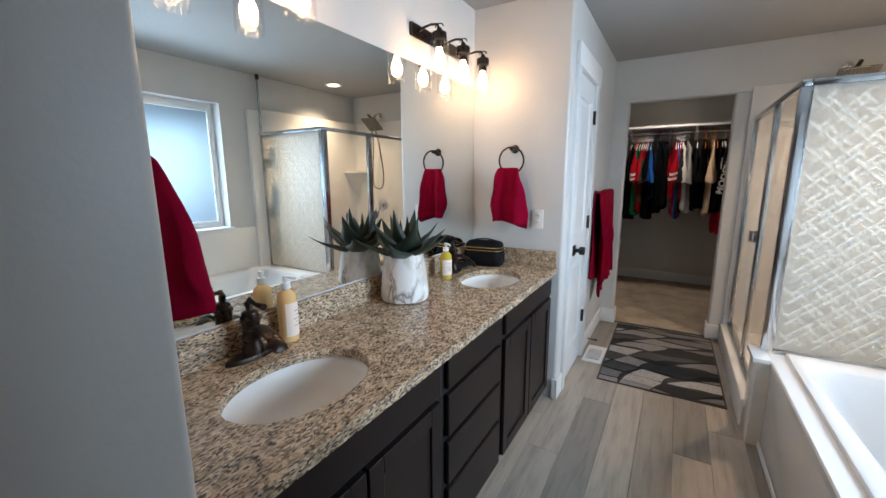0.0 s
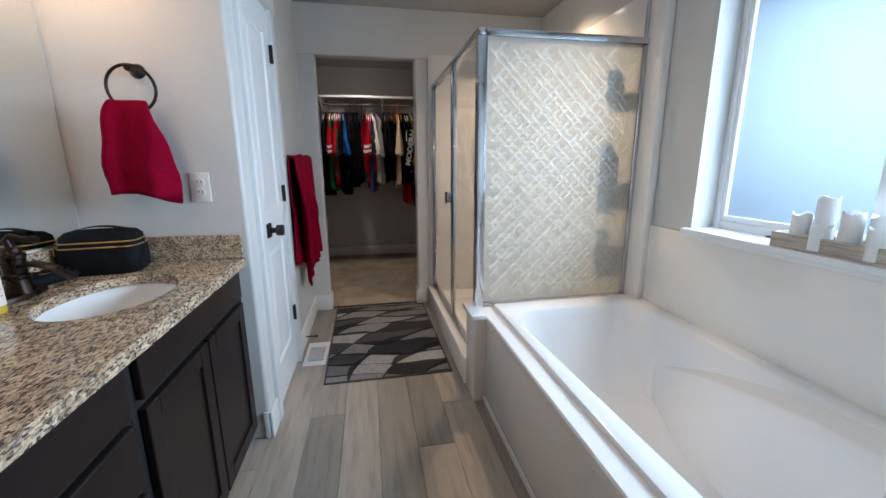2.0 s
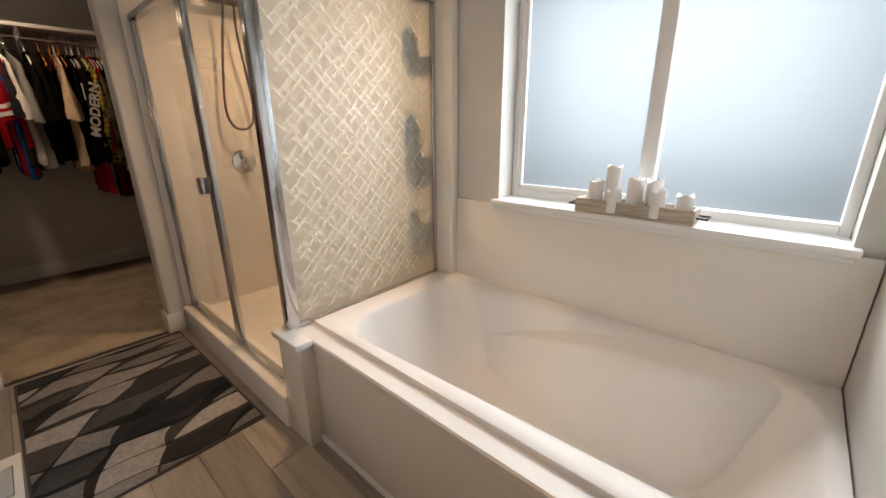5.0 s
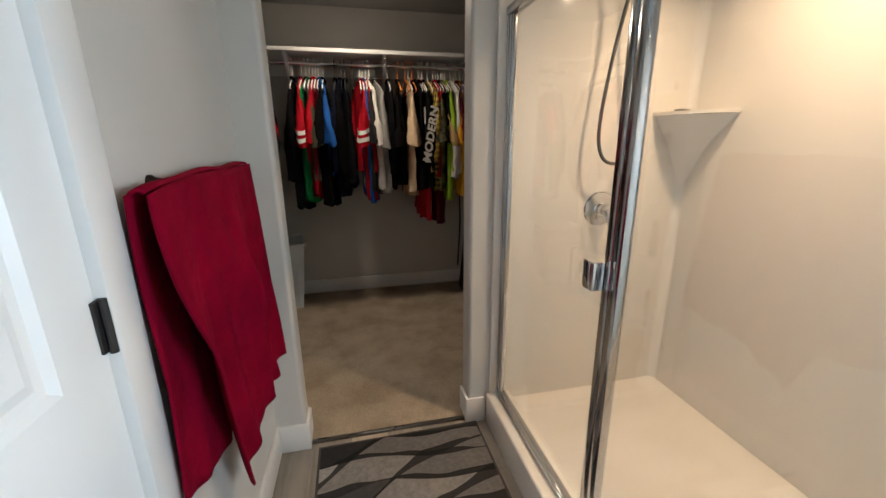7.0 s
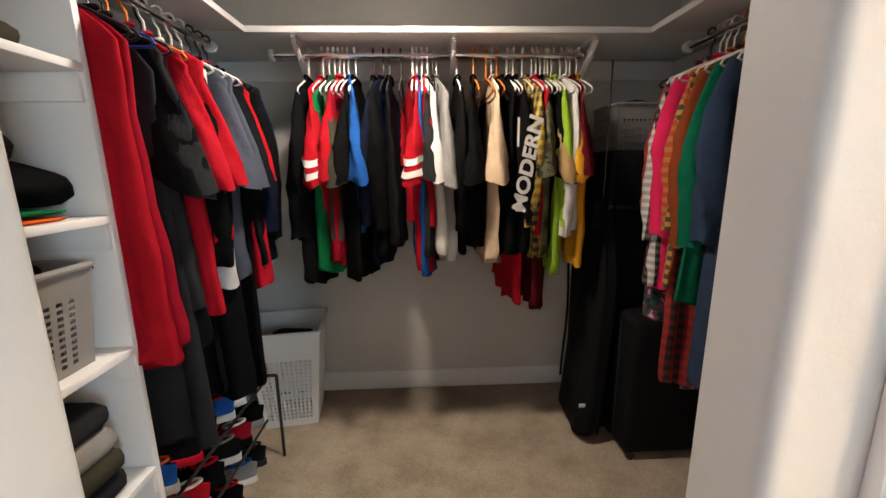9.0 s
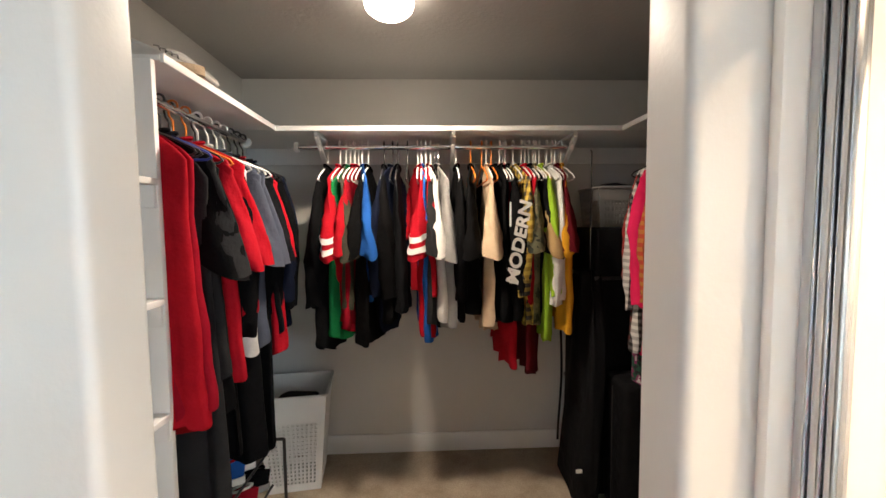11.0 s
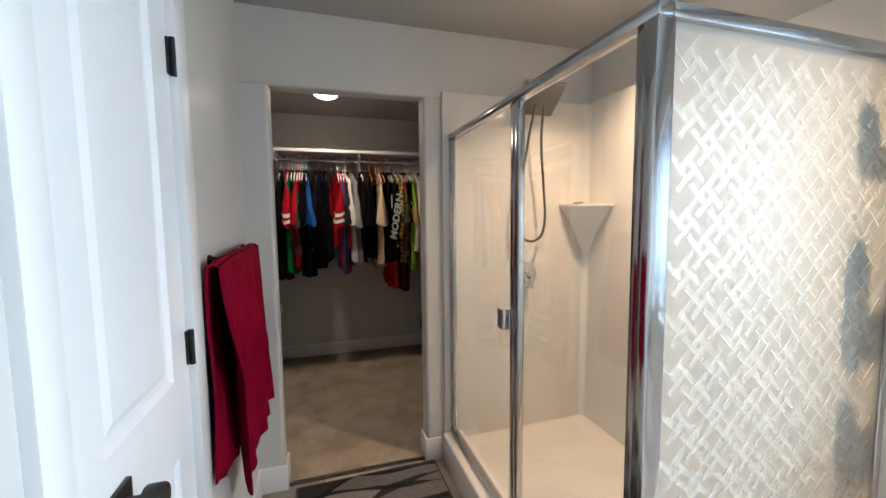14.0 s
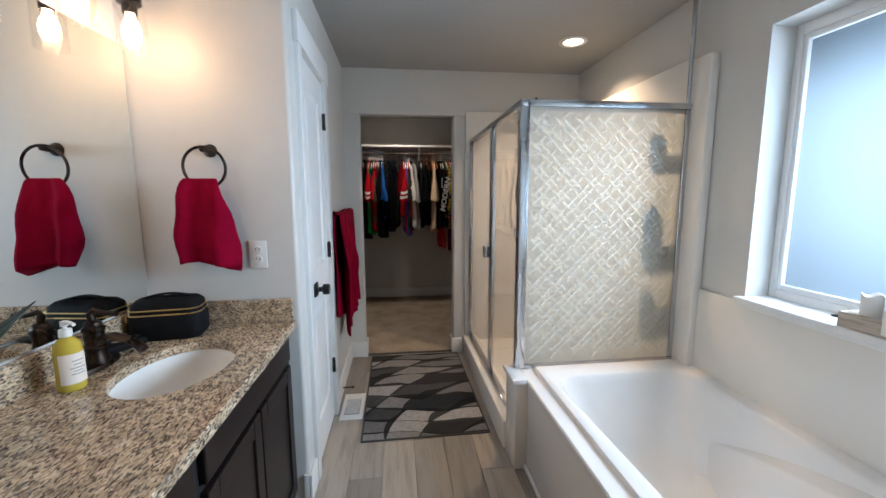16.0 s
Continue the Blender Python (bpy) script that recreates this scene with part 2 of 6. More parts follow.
WALL = paint("wall_paint", (0.62, 0.608, 0.58), 0.40, 90, 0.10)
# wall greige taken much darker: the ceiling's shade is put into this colour
CEIL = paint("ceiling_shaded", (0.38, 0.375, 0.36), 0.7, 45, 0.35, 0.03, 0.006)
TRIM = paint("trim_paint", (0.80, 0.80, 0.79), 0.35, 30, 0.03, 0.02)
DOORW = paint("door_paint", (0.80, 0.81, 0.81), 0.3, 40, 0.03, 0.02)
ACRYL = paint("acrylic", (0.80, 0.765, 0.71), 0.12, 6, 0.015, 0.015)
TUBW = paint("tub_acrylic", (0.82, 0.80, 0.78), 0.10, 5, 0.015, 0.012)
PORC = paint("porcelain", (0.86, 0.85, 0.82), 0.06, 5, 0.01, 0.01)
VINYL = paint("vinyl_frame", (0.82, 0.82, 0.82), 0.3, 20, 0.02, 0.02)
CAB = paint("espresso_wood", (0.016, 0.010, 0.009), 0.38, 30, 0.06, 0.2)
CAB.node_tree.nodes["Principled BSDF"].inputs["Specular IOR Level"].default_value = 0.3
# near-black that holds the shade seen in narrow gaps
GAPSHADE = paint("gap_shade", (0.008, 0.007, 0.007), 0.6)
BLACKM = paint("black_metal", (0.014, 0.013, 0.013), 0.35, 60, 0.05)
BRONZE = metal("oil_rubbed_bronze", (0.055, 0.042, 0.036), 0.28)
CHROME = metal("chrome", (0.80, 0.81, 0.83), 0.10)
ALU = metal("aluminium_frame", (0.56, 0.57, 0.59), 0.13)
GUN = metal("gunmetal", (0.18, 0.175, 0.17), 0.3)
GRANITE, MARBLE, PLANK, RUG, CARPET = granite_mat(), marble_mat(), plank_mat(), rug_mat(), carpet_mat()
GLASS = clear_glass("clear_glass")
FROST = frosted("frosted_pane", (0.112, 0.129, 0.142), 0.03, 0.5)
PATTERN = frosted("patterned_pane", (0.66, 0.66, 0.625), 0.25, 0.4)
RIBS = frosted("pattern_relief", (0.82, 0.83, 0.80), 0.30, 0.12, 20, 0.05, 1.02, (0.26, 0.08, 0.14))
BULBM = glow("lit_bulb", (1.0, 0.60, 0.30), BULB)
CANM = glow("lit_lens", (1.0, 0.80, 0.55), 9)
DOMEM = glow("lit_dome", (1.0, 0.84, 0.66), DOME)
PLASTW = paint("white_plastic", (0.78, 0.77, 0.74), 0.35, 20, 0.02)
GREYP = paint("grey_plastic", (0.26, 0.25, 0.24), 0.5, 30, 0.05)
MIRROR = metal("mirror_silver", (0.86, 0.90, 0.89), 0.0)
mn = MIRROR.node_tree
for l in list(mn.links):
    if l.to_socket.name == "Roughness":
        mn.links.remove(l)
RED = cloth("red_terry", (0.24, 0.002, 0.021), 260)

# ---- mesh helpers ----


def join(bm, other, m=None):
    """Adds other's faces to bm, moved by m."""
    me = bpy.data.meshes.new("tmp")
    if m is not None:
        bmesh.ops.transform(other, matrix=m, verts=other.verts)
    other.to_mesh(me)
    other.free()
    bm.from_mesh(me)
    bpy.data.meshes.remove(me)
    return bm


def box(lo, hi, bev=0.0, seg=2, bm=None):
    """A box between two corners, its edges rounded by bev; joined to bm if given."""
    b = bmesh.new()
    c = [(p + q) / 2 for p, q in zip(lo, hi)]
    s = [abs(q - p) for p, q in zip(lo, hi)]
    bmesh.ops.create_cube(b, size=1, matrix=Matrix.LocRotScale(c, None, s))
    if bev:
        bmesh.ops.bevel(b, geom=list(b.edges), offset=min(bev, min(s) * 0.45), segments=seg, affect="EDGES", profile=0.5)
    return b if bm is None else join(bm, b)


def prism(pts, z0, z1, bm=None):
    """A floor-plan outline raised from z0 to z1; points are counter-clockwise."""
    b = bmesh.new()
    lo = [b.verts.new((x, y, z0)) for x, y in pts]
    hi = [b.verts.new((x, y, z1)) for x, y in pts]
    k = len(pts)
    for i in range(k):
        b.faces.new((lo[i], lo[(i + 1) % k], hi[(i + 1) % k], hi[i]))
    b.faces.new(hi)
    b.faces.new(lo[::-1])
    return b if bm is None else join(bm, b)


def arc(cx, cy, r, a0, a1, k=6):
    """Points on an arc, angles in degrees."""
    return [(cx + r * math.cos(radians(a0 + (a1 - a0) * i / k)), cy + r * math.sin(radians(a0 + (a1 - a0) * i / k))) for i in range(k + 1)]


def lathe(profile, seg=28, bm=None, m=None):
    """A turned shape from (radius, height) pairs."""
    b = bmesh.new()
    rings = []
    for r, z in profile:
        if r < 1e-5:
            rings.append([b.verts.new((0, 0, z))])
        else:
            rings.append([b.verts.new((r * math.cos(math.tau * i / seg), r * math.sin(math.tau * i / seg), z)) for i in range(seg)])
    for a, c in zip(rings, rings[1:]):
        for i in range(seg):
            j = (i + 1) % seg
            if len(a) == 1 and len(c) > 1:
                b.faces.new((a[0], c[j], c[i]))
            elif len(c) == 1 and len(a) > 1:
                b.faces.new((a[i], a[j], c[0]))
            elif len(a) > 1:
                b.faces.new((a[i], a[j], c[j], c[i]))
    bmesh.ops.recalc_face_normals(b, faces=b.faces)
    if m is not None:
        bmesh.ops.transform(b, matrix=m, verts=b.verts)
    return b if bm is None else join(bm, b)


def tube(pts, r, seg=10, bm=None, closed=False):
    """A round bar along points; r may be one radius or one for each point."""
    b = bmesh.new()
    pts = [Vector(p) for p in pts]
    k = len(pts)
    rs = r if isinstance(r, (list, tuple)) else [r] * k
    rings = []
    side = None
    for i, p in enumerate(pts):
        d = (pts[(i + 1) % k] - pts[i - 1]) if closed else (pts[min(i + 1, k - 1)] - pts[max(i - 1, 0)])
        d.normalize()
        if side is None:
            side = d.orthogonal().normalized()
        side = (side - d * side.dot(d)).normalized()
        up = d.cross(side)
        rings.append([b.verts.new(p + rs[i] * (math.cos(math.tau * j / seg) * side + math.sin(math.tau * j / seg) * up)) for j in range(seg)])
    for i in range(k if closed else k - 1):
        a, c = rings[i], rings[(i + 1) % k]
        for j in range(seg):
            b.faces.new((a[j], a[(j + 1) % seg], c[(j + 1) % seg], c[j]))
    if not closed:
        b.faces.new(rings[0][::-1])
        b.faces.new(rings[-1])
    bmesh.ops.recalc_face_normals(b, faces=b.faces)
    return b if bm is None else join(bm, b)


def rings_mesh(rings, cap=True, bm=None):
    """A skin over closed rings of points with equal counts."""
    b = bmesh.new()
    vs = [[b.verts.new(p) for p in ring] for ring in rings]
    k = len(vs[0])
    for a, c in zip(vs, vs[1:]):
        for j in range(k):
            b.faces.new((a[j], a[(j + 1) % k], c[(j + 1) % k], c[j]))
    if cap:
        b.faces.new(vs[0][::-1])
        b.faces.new(vs[-1])
    bmesh.ops.recalc_face_normals(b, faces=b.faces)
    return b if bm is None else join(bm, b)


def sheet(fn, nu, nv, thick=0.0, bm=None):
    """A grid surface fn(u, v), u and v from 0 to 1, given a thickness."""
    b = bmesh.new()
    g = [[b.verts.new(fn(i / nu, j / nv)) for i in range(nu + 1)] for j in range(nv + 1)]
    for j in range(nv):
        for i in range(nu):
            b.faces.new((g[j][i], g[j][i + 1], g[j + 1][i + 1], g[j + 1][i]))
    if thick:
        bmesh.ops.recalc_face_normals(b, faces=b.faces)
        bmesh.ops.solidify(b, geom=list(b.faces), thickness=thick)
    bmesh.ops.recalc_face_normals(b, faces=b.faces)
    return b if bm is None else join(bm, b)


def mesh_object(name, bm, mat, smooth=None):
    me = bpy.data.meshes.new(name)
    bm.to_mesh(me)
    bm.free()
    me.materials.append(mat)
    if smooth is not None:
        me.shade_smooth()
        if smooth < 180:
            me.set_sharp_from_angle(angle=radians(smooth))
    return new(name, me)


def part(name, bm, mat, parent, label="", smooth=35):
    """One mesh under a thing or under a part, in the parent's own coordinates."""
    ob = mesh_object(name, bm, mat, smooth)
    ob.parent = parent
    if label:
        ob["label"] = label
    return ob


def thing(name, place, label, category, group="", rz=0):
    """An empty at a thing's base that carries its parts."""
    ob = new(name)
    ob.empty_display_size = 0.05
    ob.matrix_world = pose(*place, 0, 0, rz)
    return tagged(ob, label, category, group)


def structure(name, bm, mat, label="", category="", smooth=30):
    return tagged(mesh_object(name, bm, mat, smooth), label, category, "", "structure")

# ---- the large structure ----
XL, XR, YV0, YV1, YO, H = -0.56, 1.43, 0.245, 2.35, 4.0, 2.43
R, XE = 0.018, -0.592

w = prism([(-1.285, 0.125), (-1.165, 0.125), (-1.165, 2.47), (-1.285, 2.47)], 0, H)
structure("wall_vanity", w, WALL, "light greige painted wall behind the vanity mirror", "wall")
w = prism([(-1.165, YV1)] + arc(XL - R, YV1 + R, R, -90, 0) + [(XL, 2.528), (-0.68, 2.528), (-0.68, 2.47), (-1.165, 2.47)], 0, H)
prism([(XL, 2.528), (XL, 3.09), (-0.68, 3.09), (-0.68, 2.528)], 2.05, H, w)
prism([(XL, 3.09), (XL, YO), (-0.68, YO), (-0.68, 3.09)], 0, H, w)
structure("wall_west", w, WALL, "light greige painted wall with rounded corner and door opening", "wall")
w = prism([(-1.165, 0.125), (-0.68, 0.125), (-0.68, -1.2), (XE, -1.2)] + arc(XE - R, YV0 - R, R, 0, 90) + [(-1.165, YV0)], 0, H)
structure("wall_entry", w, WALL, "light greige painted wall end with rounded corner", "wall")
OX0, OX1, OZ, T = -0.432, 0.342, 2.07, 0.115
w = prism([(-1.26, YO), ] + arc(OX0 - R, YO + R, R, -90, 0) + arc(OX0 - R, YO + T - R, R, 0, 90) + [(-1.26, YO + T)], 0, OZ)
prism([(1.57, YO), (1.57, YO + T)] + arc(OX1 + R, YO + T - R, R, 90, 180) + arc(OX1 + R, YO + R, R, 180, 270), 0, OZ, w)
hd = prism([(OZ, YO + R)] + [(OZ + R - R * math.cos(radians(a)), YO + R - R * math.sin(radians(a))) for a in (30, 60, 90)] + [(H, YO), (H, YO + T)]
           + [(OZ + R - R * math.cos(radians(a)), YO + T - R + R * math.sin(radians(a))) for a in (90, 60, 30)] + [(OZ, YO + T - R)], -1.26, 1.57)
bmesh.ops.transform(hd, matrix=Matrix(((0, 0, 1, 0), (0, 1, 0, 0), (1, 0, 0, 0), (0, 0, 0, 1))), verts=hd.verts)
bmesh.ops.recalc_face_normals(hd, faces=hd.faces)
join(w, hd)
structure("wall_north", w, WALL, "light greige painted wall with cased-free closet opening", "wall")
WY0, WY1, WZ0, WZ1 = 0.975, 2.205, 0.935, 2.105
w = box((XR, -1.2, 0), (1.66, WY0, H))
box((XR, WY1, 0), (1.66, YO, H), bm=w)
box((XR, WY0, 0), (1.66, WY1, WZ0), bm=w)
box((XR, WY0, WZ1), (1.66, WY1, H), bm=w)
structure("wall_east", w, WALL, "light greige painted wall with deep window opening", "wall")
structure("wall_south", box((-0.68, -1.32, 0), (1.66, -1.2, H)), WALL, "light greige painted wall", "wall")
structure("wall_tub_end", box((0.50, 0.78, 0), (XR, 0.90, H)), WALL, "light greige painted wall at the tub's end", "wall")
CX0, CX1, CY1 = -1.14, 1.45, 6.02
structure("wall_closet_west", box((CX0 - 0.12, YO + T, 0), (CX0, CY1, H)), WALL, "painted closet side wall", "wall")
structure("wall_closet_east", box((CX1, YO + T, 0), (CX1 + 0.12, CY1, H)), WALL, "painted closet side wall", "wall")
structure("wall_closet_back", box((CX0 - 0.12, CY1, 0), (CX1 + 0.12, CY1 + 0.12, H)), WALL, "painted closet back wall", "wall")
structure("ceiling", box((-1.4, -1.4, H), (1.7, 6.2, H + 0.12)), CEIL, "greige ceiling with orange-peel texture, colour darkened for shade", "ceiling")
structure("subfloor", box((-1.4, -1.4, -0.12), (1.7, 6.2, -0.012)), GAPSHADE, "floor slab under the planks", "floor")
structure("ground", box((-60, -60, -0.9), (60, 60, -0.4)), paint("lawn", (0.09, 0.12, 0.05), 0.9), "ground outside", "ground")
structure("carpet", box((CX0, 4.03, -0.012), (CX1, CY1, 0.012), 0.006), CARPET, "brown cut-pile carpet with footprints in the closet", "carpet")
structure("threshold", box((OX0, 4.015, -0.01), (OX1, 4.035, 0.014), 0.004), GUN, "dark metal transition strip", "trim")


def baseboard(x0, y0, x1, y1, nx, ny, h=0.135, t=0.014):
    """A flat board along a wall; (nx, ny) points into the room."""
    lo = (min(x0, x1, x0 + nx * t, x1 + nx * t), min(y0, y1, y0 + ny * t, y1 + ny * t), 0)
    hi = (max(x0, x1, x0 + nx * t, x1 + nx * t), max(y0, y1, y0 + ny * t, y1 + ny * t), h)
    return structure("baseboard", box(lo, hi, 0.003), TRIM, "white painted flat baseboard", "baseboard")


baseboard(XL, 3.157, XL, YO, 1, 0)
baseboard(XL + 0.014, YO, OX0 + 0.014, YO, 0, -1)
baseboard(OX0, YO, OX0, YO + T, 1, 0)
baseboard(OX1, YO, OX1, YO + T, -1, 0)
baseboard(OX1 - 0.014, YO, 0.427, YO, 0, -1)
baseboard(XL, YV1 - 0.014, XL, 2.461, 1, 0)
baseboard(-0.585, YV1, XL, YV1, 0, -1)
baseboard(CX0, CY1, CX1, CY1, 0, -1)
baseboard(CX0, 4.12, CX0, CY1 - 0.014, 1, 0)
baseboard(CX1, 4.12, CX1, CY1 - 0.014, -1, 0)
baseboard(XE, -1.2, XE, YV0 - R, 1, 0)

# ---- window ----
win = tagged(new("window_1"), "white vinyl sliding window with frosted panes", "window", "", "structure")
win.matrix_world = pose(1.545, 0, 0)
fr = bmesh.new()
for lo, hi in (((0, WY0, WZ0 + 0.012), (0.07, WY0 + 0.03, WZ1)), ((0, WY1 - 0.03, WZ0 + 0.012), (0.07, WY1, WZ1)),
               ((0.001, WY0 + 0.03, WZ0 + 0.012), (0.07, WY1 - 0.03, WZ0 + 0.05)), ((0.001, WY0 + 0.03, WZ1 - 0.045), (0.07, WY1 - 0.03, WZ1))):
    box(lo, hi, 0.004, bm=fr)
part("window_frame", fr, VINYL, win)
part("mullion", box((-0.006, 1.555, WZ0 + 0.05), (0.05, 1.603, WZ1 - 0.045), 0.005), VINYL, win)
sash = bmesh.new()
for y0, y1 in ((1.603, WY1 - 0.03),):
    box((0.006, y0, WZ0 + 0.05), (0.04, y0 + 0.012, WZ1 - 0.045), 0.003, bm=sash)
    box((0.006, y1 - 0.02, WZ0 + 0.05), (0.04, y1, WZ1 - 0.045), 0.003, bm=sash)
    box((0.007, y0 + 0.012, WZ0 + 0.05), (0.04, y1 - 0.02, WZ0 + 0.075), 0.003, bm=sash)
    box((0.007, y0 + 0.012, WZ1 - 0.07), (0.04, y1 - 0.02, WZ1 - 0.045), 0.003, bm=sash)
part("sash", sash, VINYL, win)
for y0, y1, x in ((WY0 + 0.03, 1.555, 0.05), (1.615, WY1 - 0.05, 0.024)):
    pane = part("pane", sheet(lambda u, v, a=y0, b=y1, d=x: (d, a + (b - a) * u, WZ0 + 0.05 + (WZ1 - WZ0 - 0.095) * v), 2, 2), FROST, win, "frosted obscure glass pane")
    pane.visible_shadow = False
sill = tagged(new("window_sill"), "white painted window sill board", "window sill", "", "structure")
part("board", box((1.388, WY0 - 0.02, WZ0 - 0.012), (1.4295, WY1 + 0.02, WZ0 + 0.012), 0.004), TRIM, sill)
part("stool", box((1.43, WY0, WZ0), (1.545, WY1, WZ0 + 0.012), 0.0), TRIM, sill)
part("apron", box((1.398, WY0 - 0.01, WZ0 - 0.03), (1.4285, WY1 + 0.01, WZ0 - 0.012), 0.003), TRIM, sill)

# distance outside the window: bright haze under a pale sky
bd = Nodes("outdoor_haze")
col = bd.ramp(bd.noise(bd.coords(), 0.12, 2), [(0.3, (0.8, 0.9, 1.0)), (0.7, (1, 1, 1))])
em = bd.add("Emission", Strength=1.2)
bd.link(col, em.inputs[0])
bd.link(em.outputs[0], bd.out.inputs[0])
structure("backdrop", sheet(lambda u, v: (55, -50 + 100 * u, -0.4 + 26 * v), 1, 1), bd.mat, "pale bright distance outside", "backdrop")

# ---- toilet room door ----
door = tagged(new("door_1"), "closed white two-panel door with black hardware", "door", "", "structure")
DY0, DY1 = 2.532, 3.066
leaf = box((-0.60, DY0, 0.012), (-0.572, DY1, 2.045), 0.002)
st = 0.105
for lo, hi in (((DY0, 0.012), (DY0 + st, 2.045)), ((DY1 - st, 0.012), (DY1, 2.045)), ((DY0 + st, 1.92), (DY1 - st, 2.045)), ((DY0 + st, 0.84), (DY1 - st, 1.03)), ((DY0 + st, 0.012), (DY1 - st, 0.22))):
    box((-0.572, lo[0], lo[1]), (-0.562, hi[0], hi[1]), 0.0, bm=leaf)
part("leaf", leaf, DOORW, door)
for z0, z1 in ((0.22, 0.84), (1.03, 1.92)):
    a, b2, d = DY0 + st, DY1 - st, 0.028
    pl = rings_mesh([[(-0.562, a, z0), (-0.562, b2, z0), (-0.562, b2, z1), (-0.562, a, z1)],
                     [(-0.5715, a + 0.012, z0 + 0.012), (-0.5715, b2 - 0.012, z0 + 0.012), (-0.5715, b2 - 0.012, z1 - 0.012), (-0.5715, a + 0.012, z1 - 0.012)],
                     [(-0.5715, a + d, z0 + d), (-0.5715, b2 - d, z0 + d), (-0.5715, b2 - d, z1 - d), (-0.5715, a + d, z1 - d)],
                     [(-0.566, a + d + 0.018, z0 + d + 0.018), (-0.566, b2 - d - 0.018, z0 + d + 0.018), (-0.566, b2 - d - 0.018, z1 - d - 0.018), (-0.566, a + d + 0.018, z1 - d - 0.018)]], False)
    pl.verts.ensure_lookup_table()
    pl.faces.new([pl.verts[i] for i in (12, 13, 14, 15)])
    bmesh.ops.recalc_face_normals(pl, faces=pl.faces)
    part("panel", pl, DOORW, door, smooth=None)
kn = bmesh.new()
box((-0.562, 2.634, 0.896), (-0.552, 2.702, 0.964), 0.002, bm=kn)
lathe([(0, 0), (0.013, 0), (0.013, 0.025), (0.016, 0.028), (0.026, 0.03), (0.0275, 0.034), (0.0275, 0.058), (0.025, 0.062), (0, 0.062)], 24, kn, pose(-0.552, 2.668, 0.930, 0, 90, 0))
part("knob", kn, BLACKM, door, "matte black knob with square rose")
for z in (0.30, 1.04, 1.79):
    hg = box((-0.562, DY1 - 0.012, z), (-0.556, DY1 + 0.018, z + 0.09), 0.001)
    tube([(-0.551, DY1 + 0.003, z - 0.003), (-0.551, DY1 + 0.003, z + 0.093)], 0.007, 10, hg)
    part("hinge", hg, BLACKM, door, "black butt hinge")
cas = tagged(new("door_casing"), "white craftsman door casing with wide head board", "trim", "", "structure")
part("leg", box((-0.578, 2.463, 0), (-0.541, 2.528, 2.06), 0.003), TRIM, cas)
part("leg", box((-0.578, 3.07, 0), (-0.541, 3.152, 2.06), 0.003), TRIM, cas)
part("head", box((XL, 2.448, 2.06), (-0.536, 3.17, 2.185), 0.003), TRIM, cas)
part("jamb", box((-0.60, 3.0661, 0.012), (-0.5628, 3.0699, 2.046)), TRIM, cas, smooth=None)
part("jamb", box((-0.60, 2.5284, 0.012), (-0.5628, 2.5318, 2.046)), TRIM, cas, smooth=None)
part("jamb", box((-0.66, 2.528, 2.047), (-0.562, 3.07, 2.06), 0.001), TRIM, cas)

# ---- vanity ----
CT, CF = 0.872, -0.585
SINKS = ((-0.838, 0.638), (-0.838, 1.915))
SA, SB = 0.158, 0.214


def ellipse(cx, cy, a, b, z, k=48):
    return [(cx + a * math.cos(math.tau * i / k), cy + b * math.sin(math.tau * i / k), z) for i in range(k)]


counter = tagged(new("granite_counter"), "speckled brown granite vanity counter with splash", "counter")
counter.location = (0, 0, CT - 0.03)


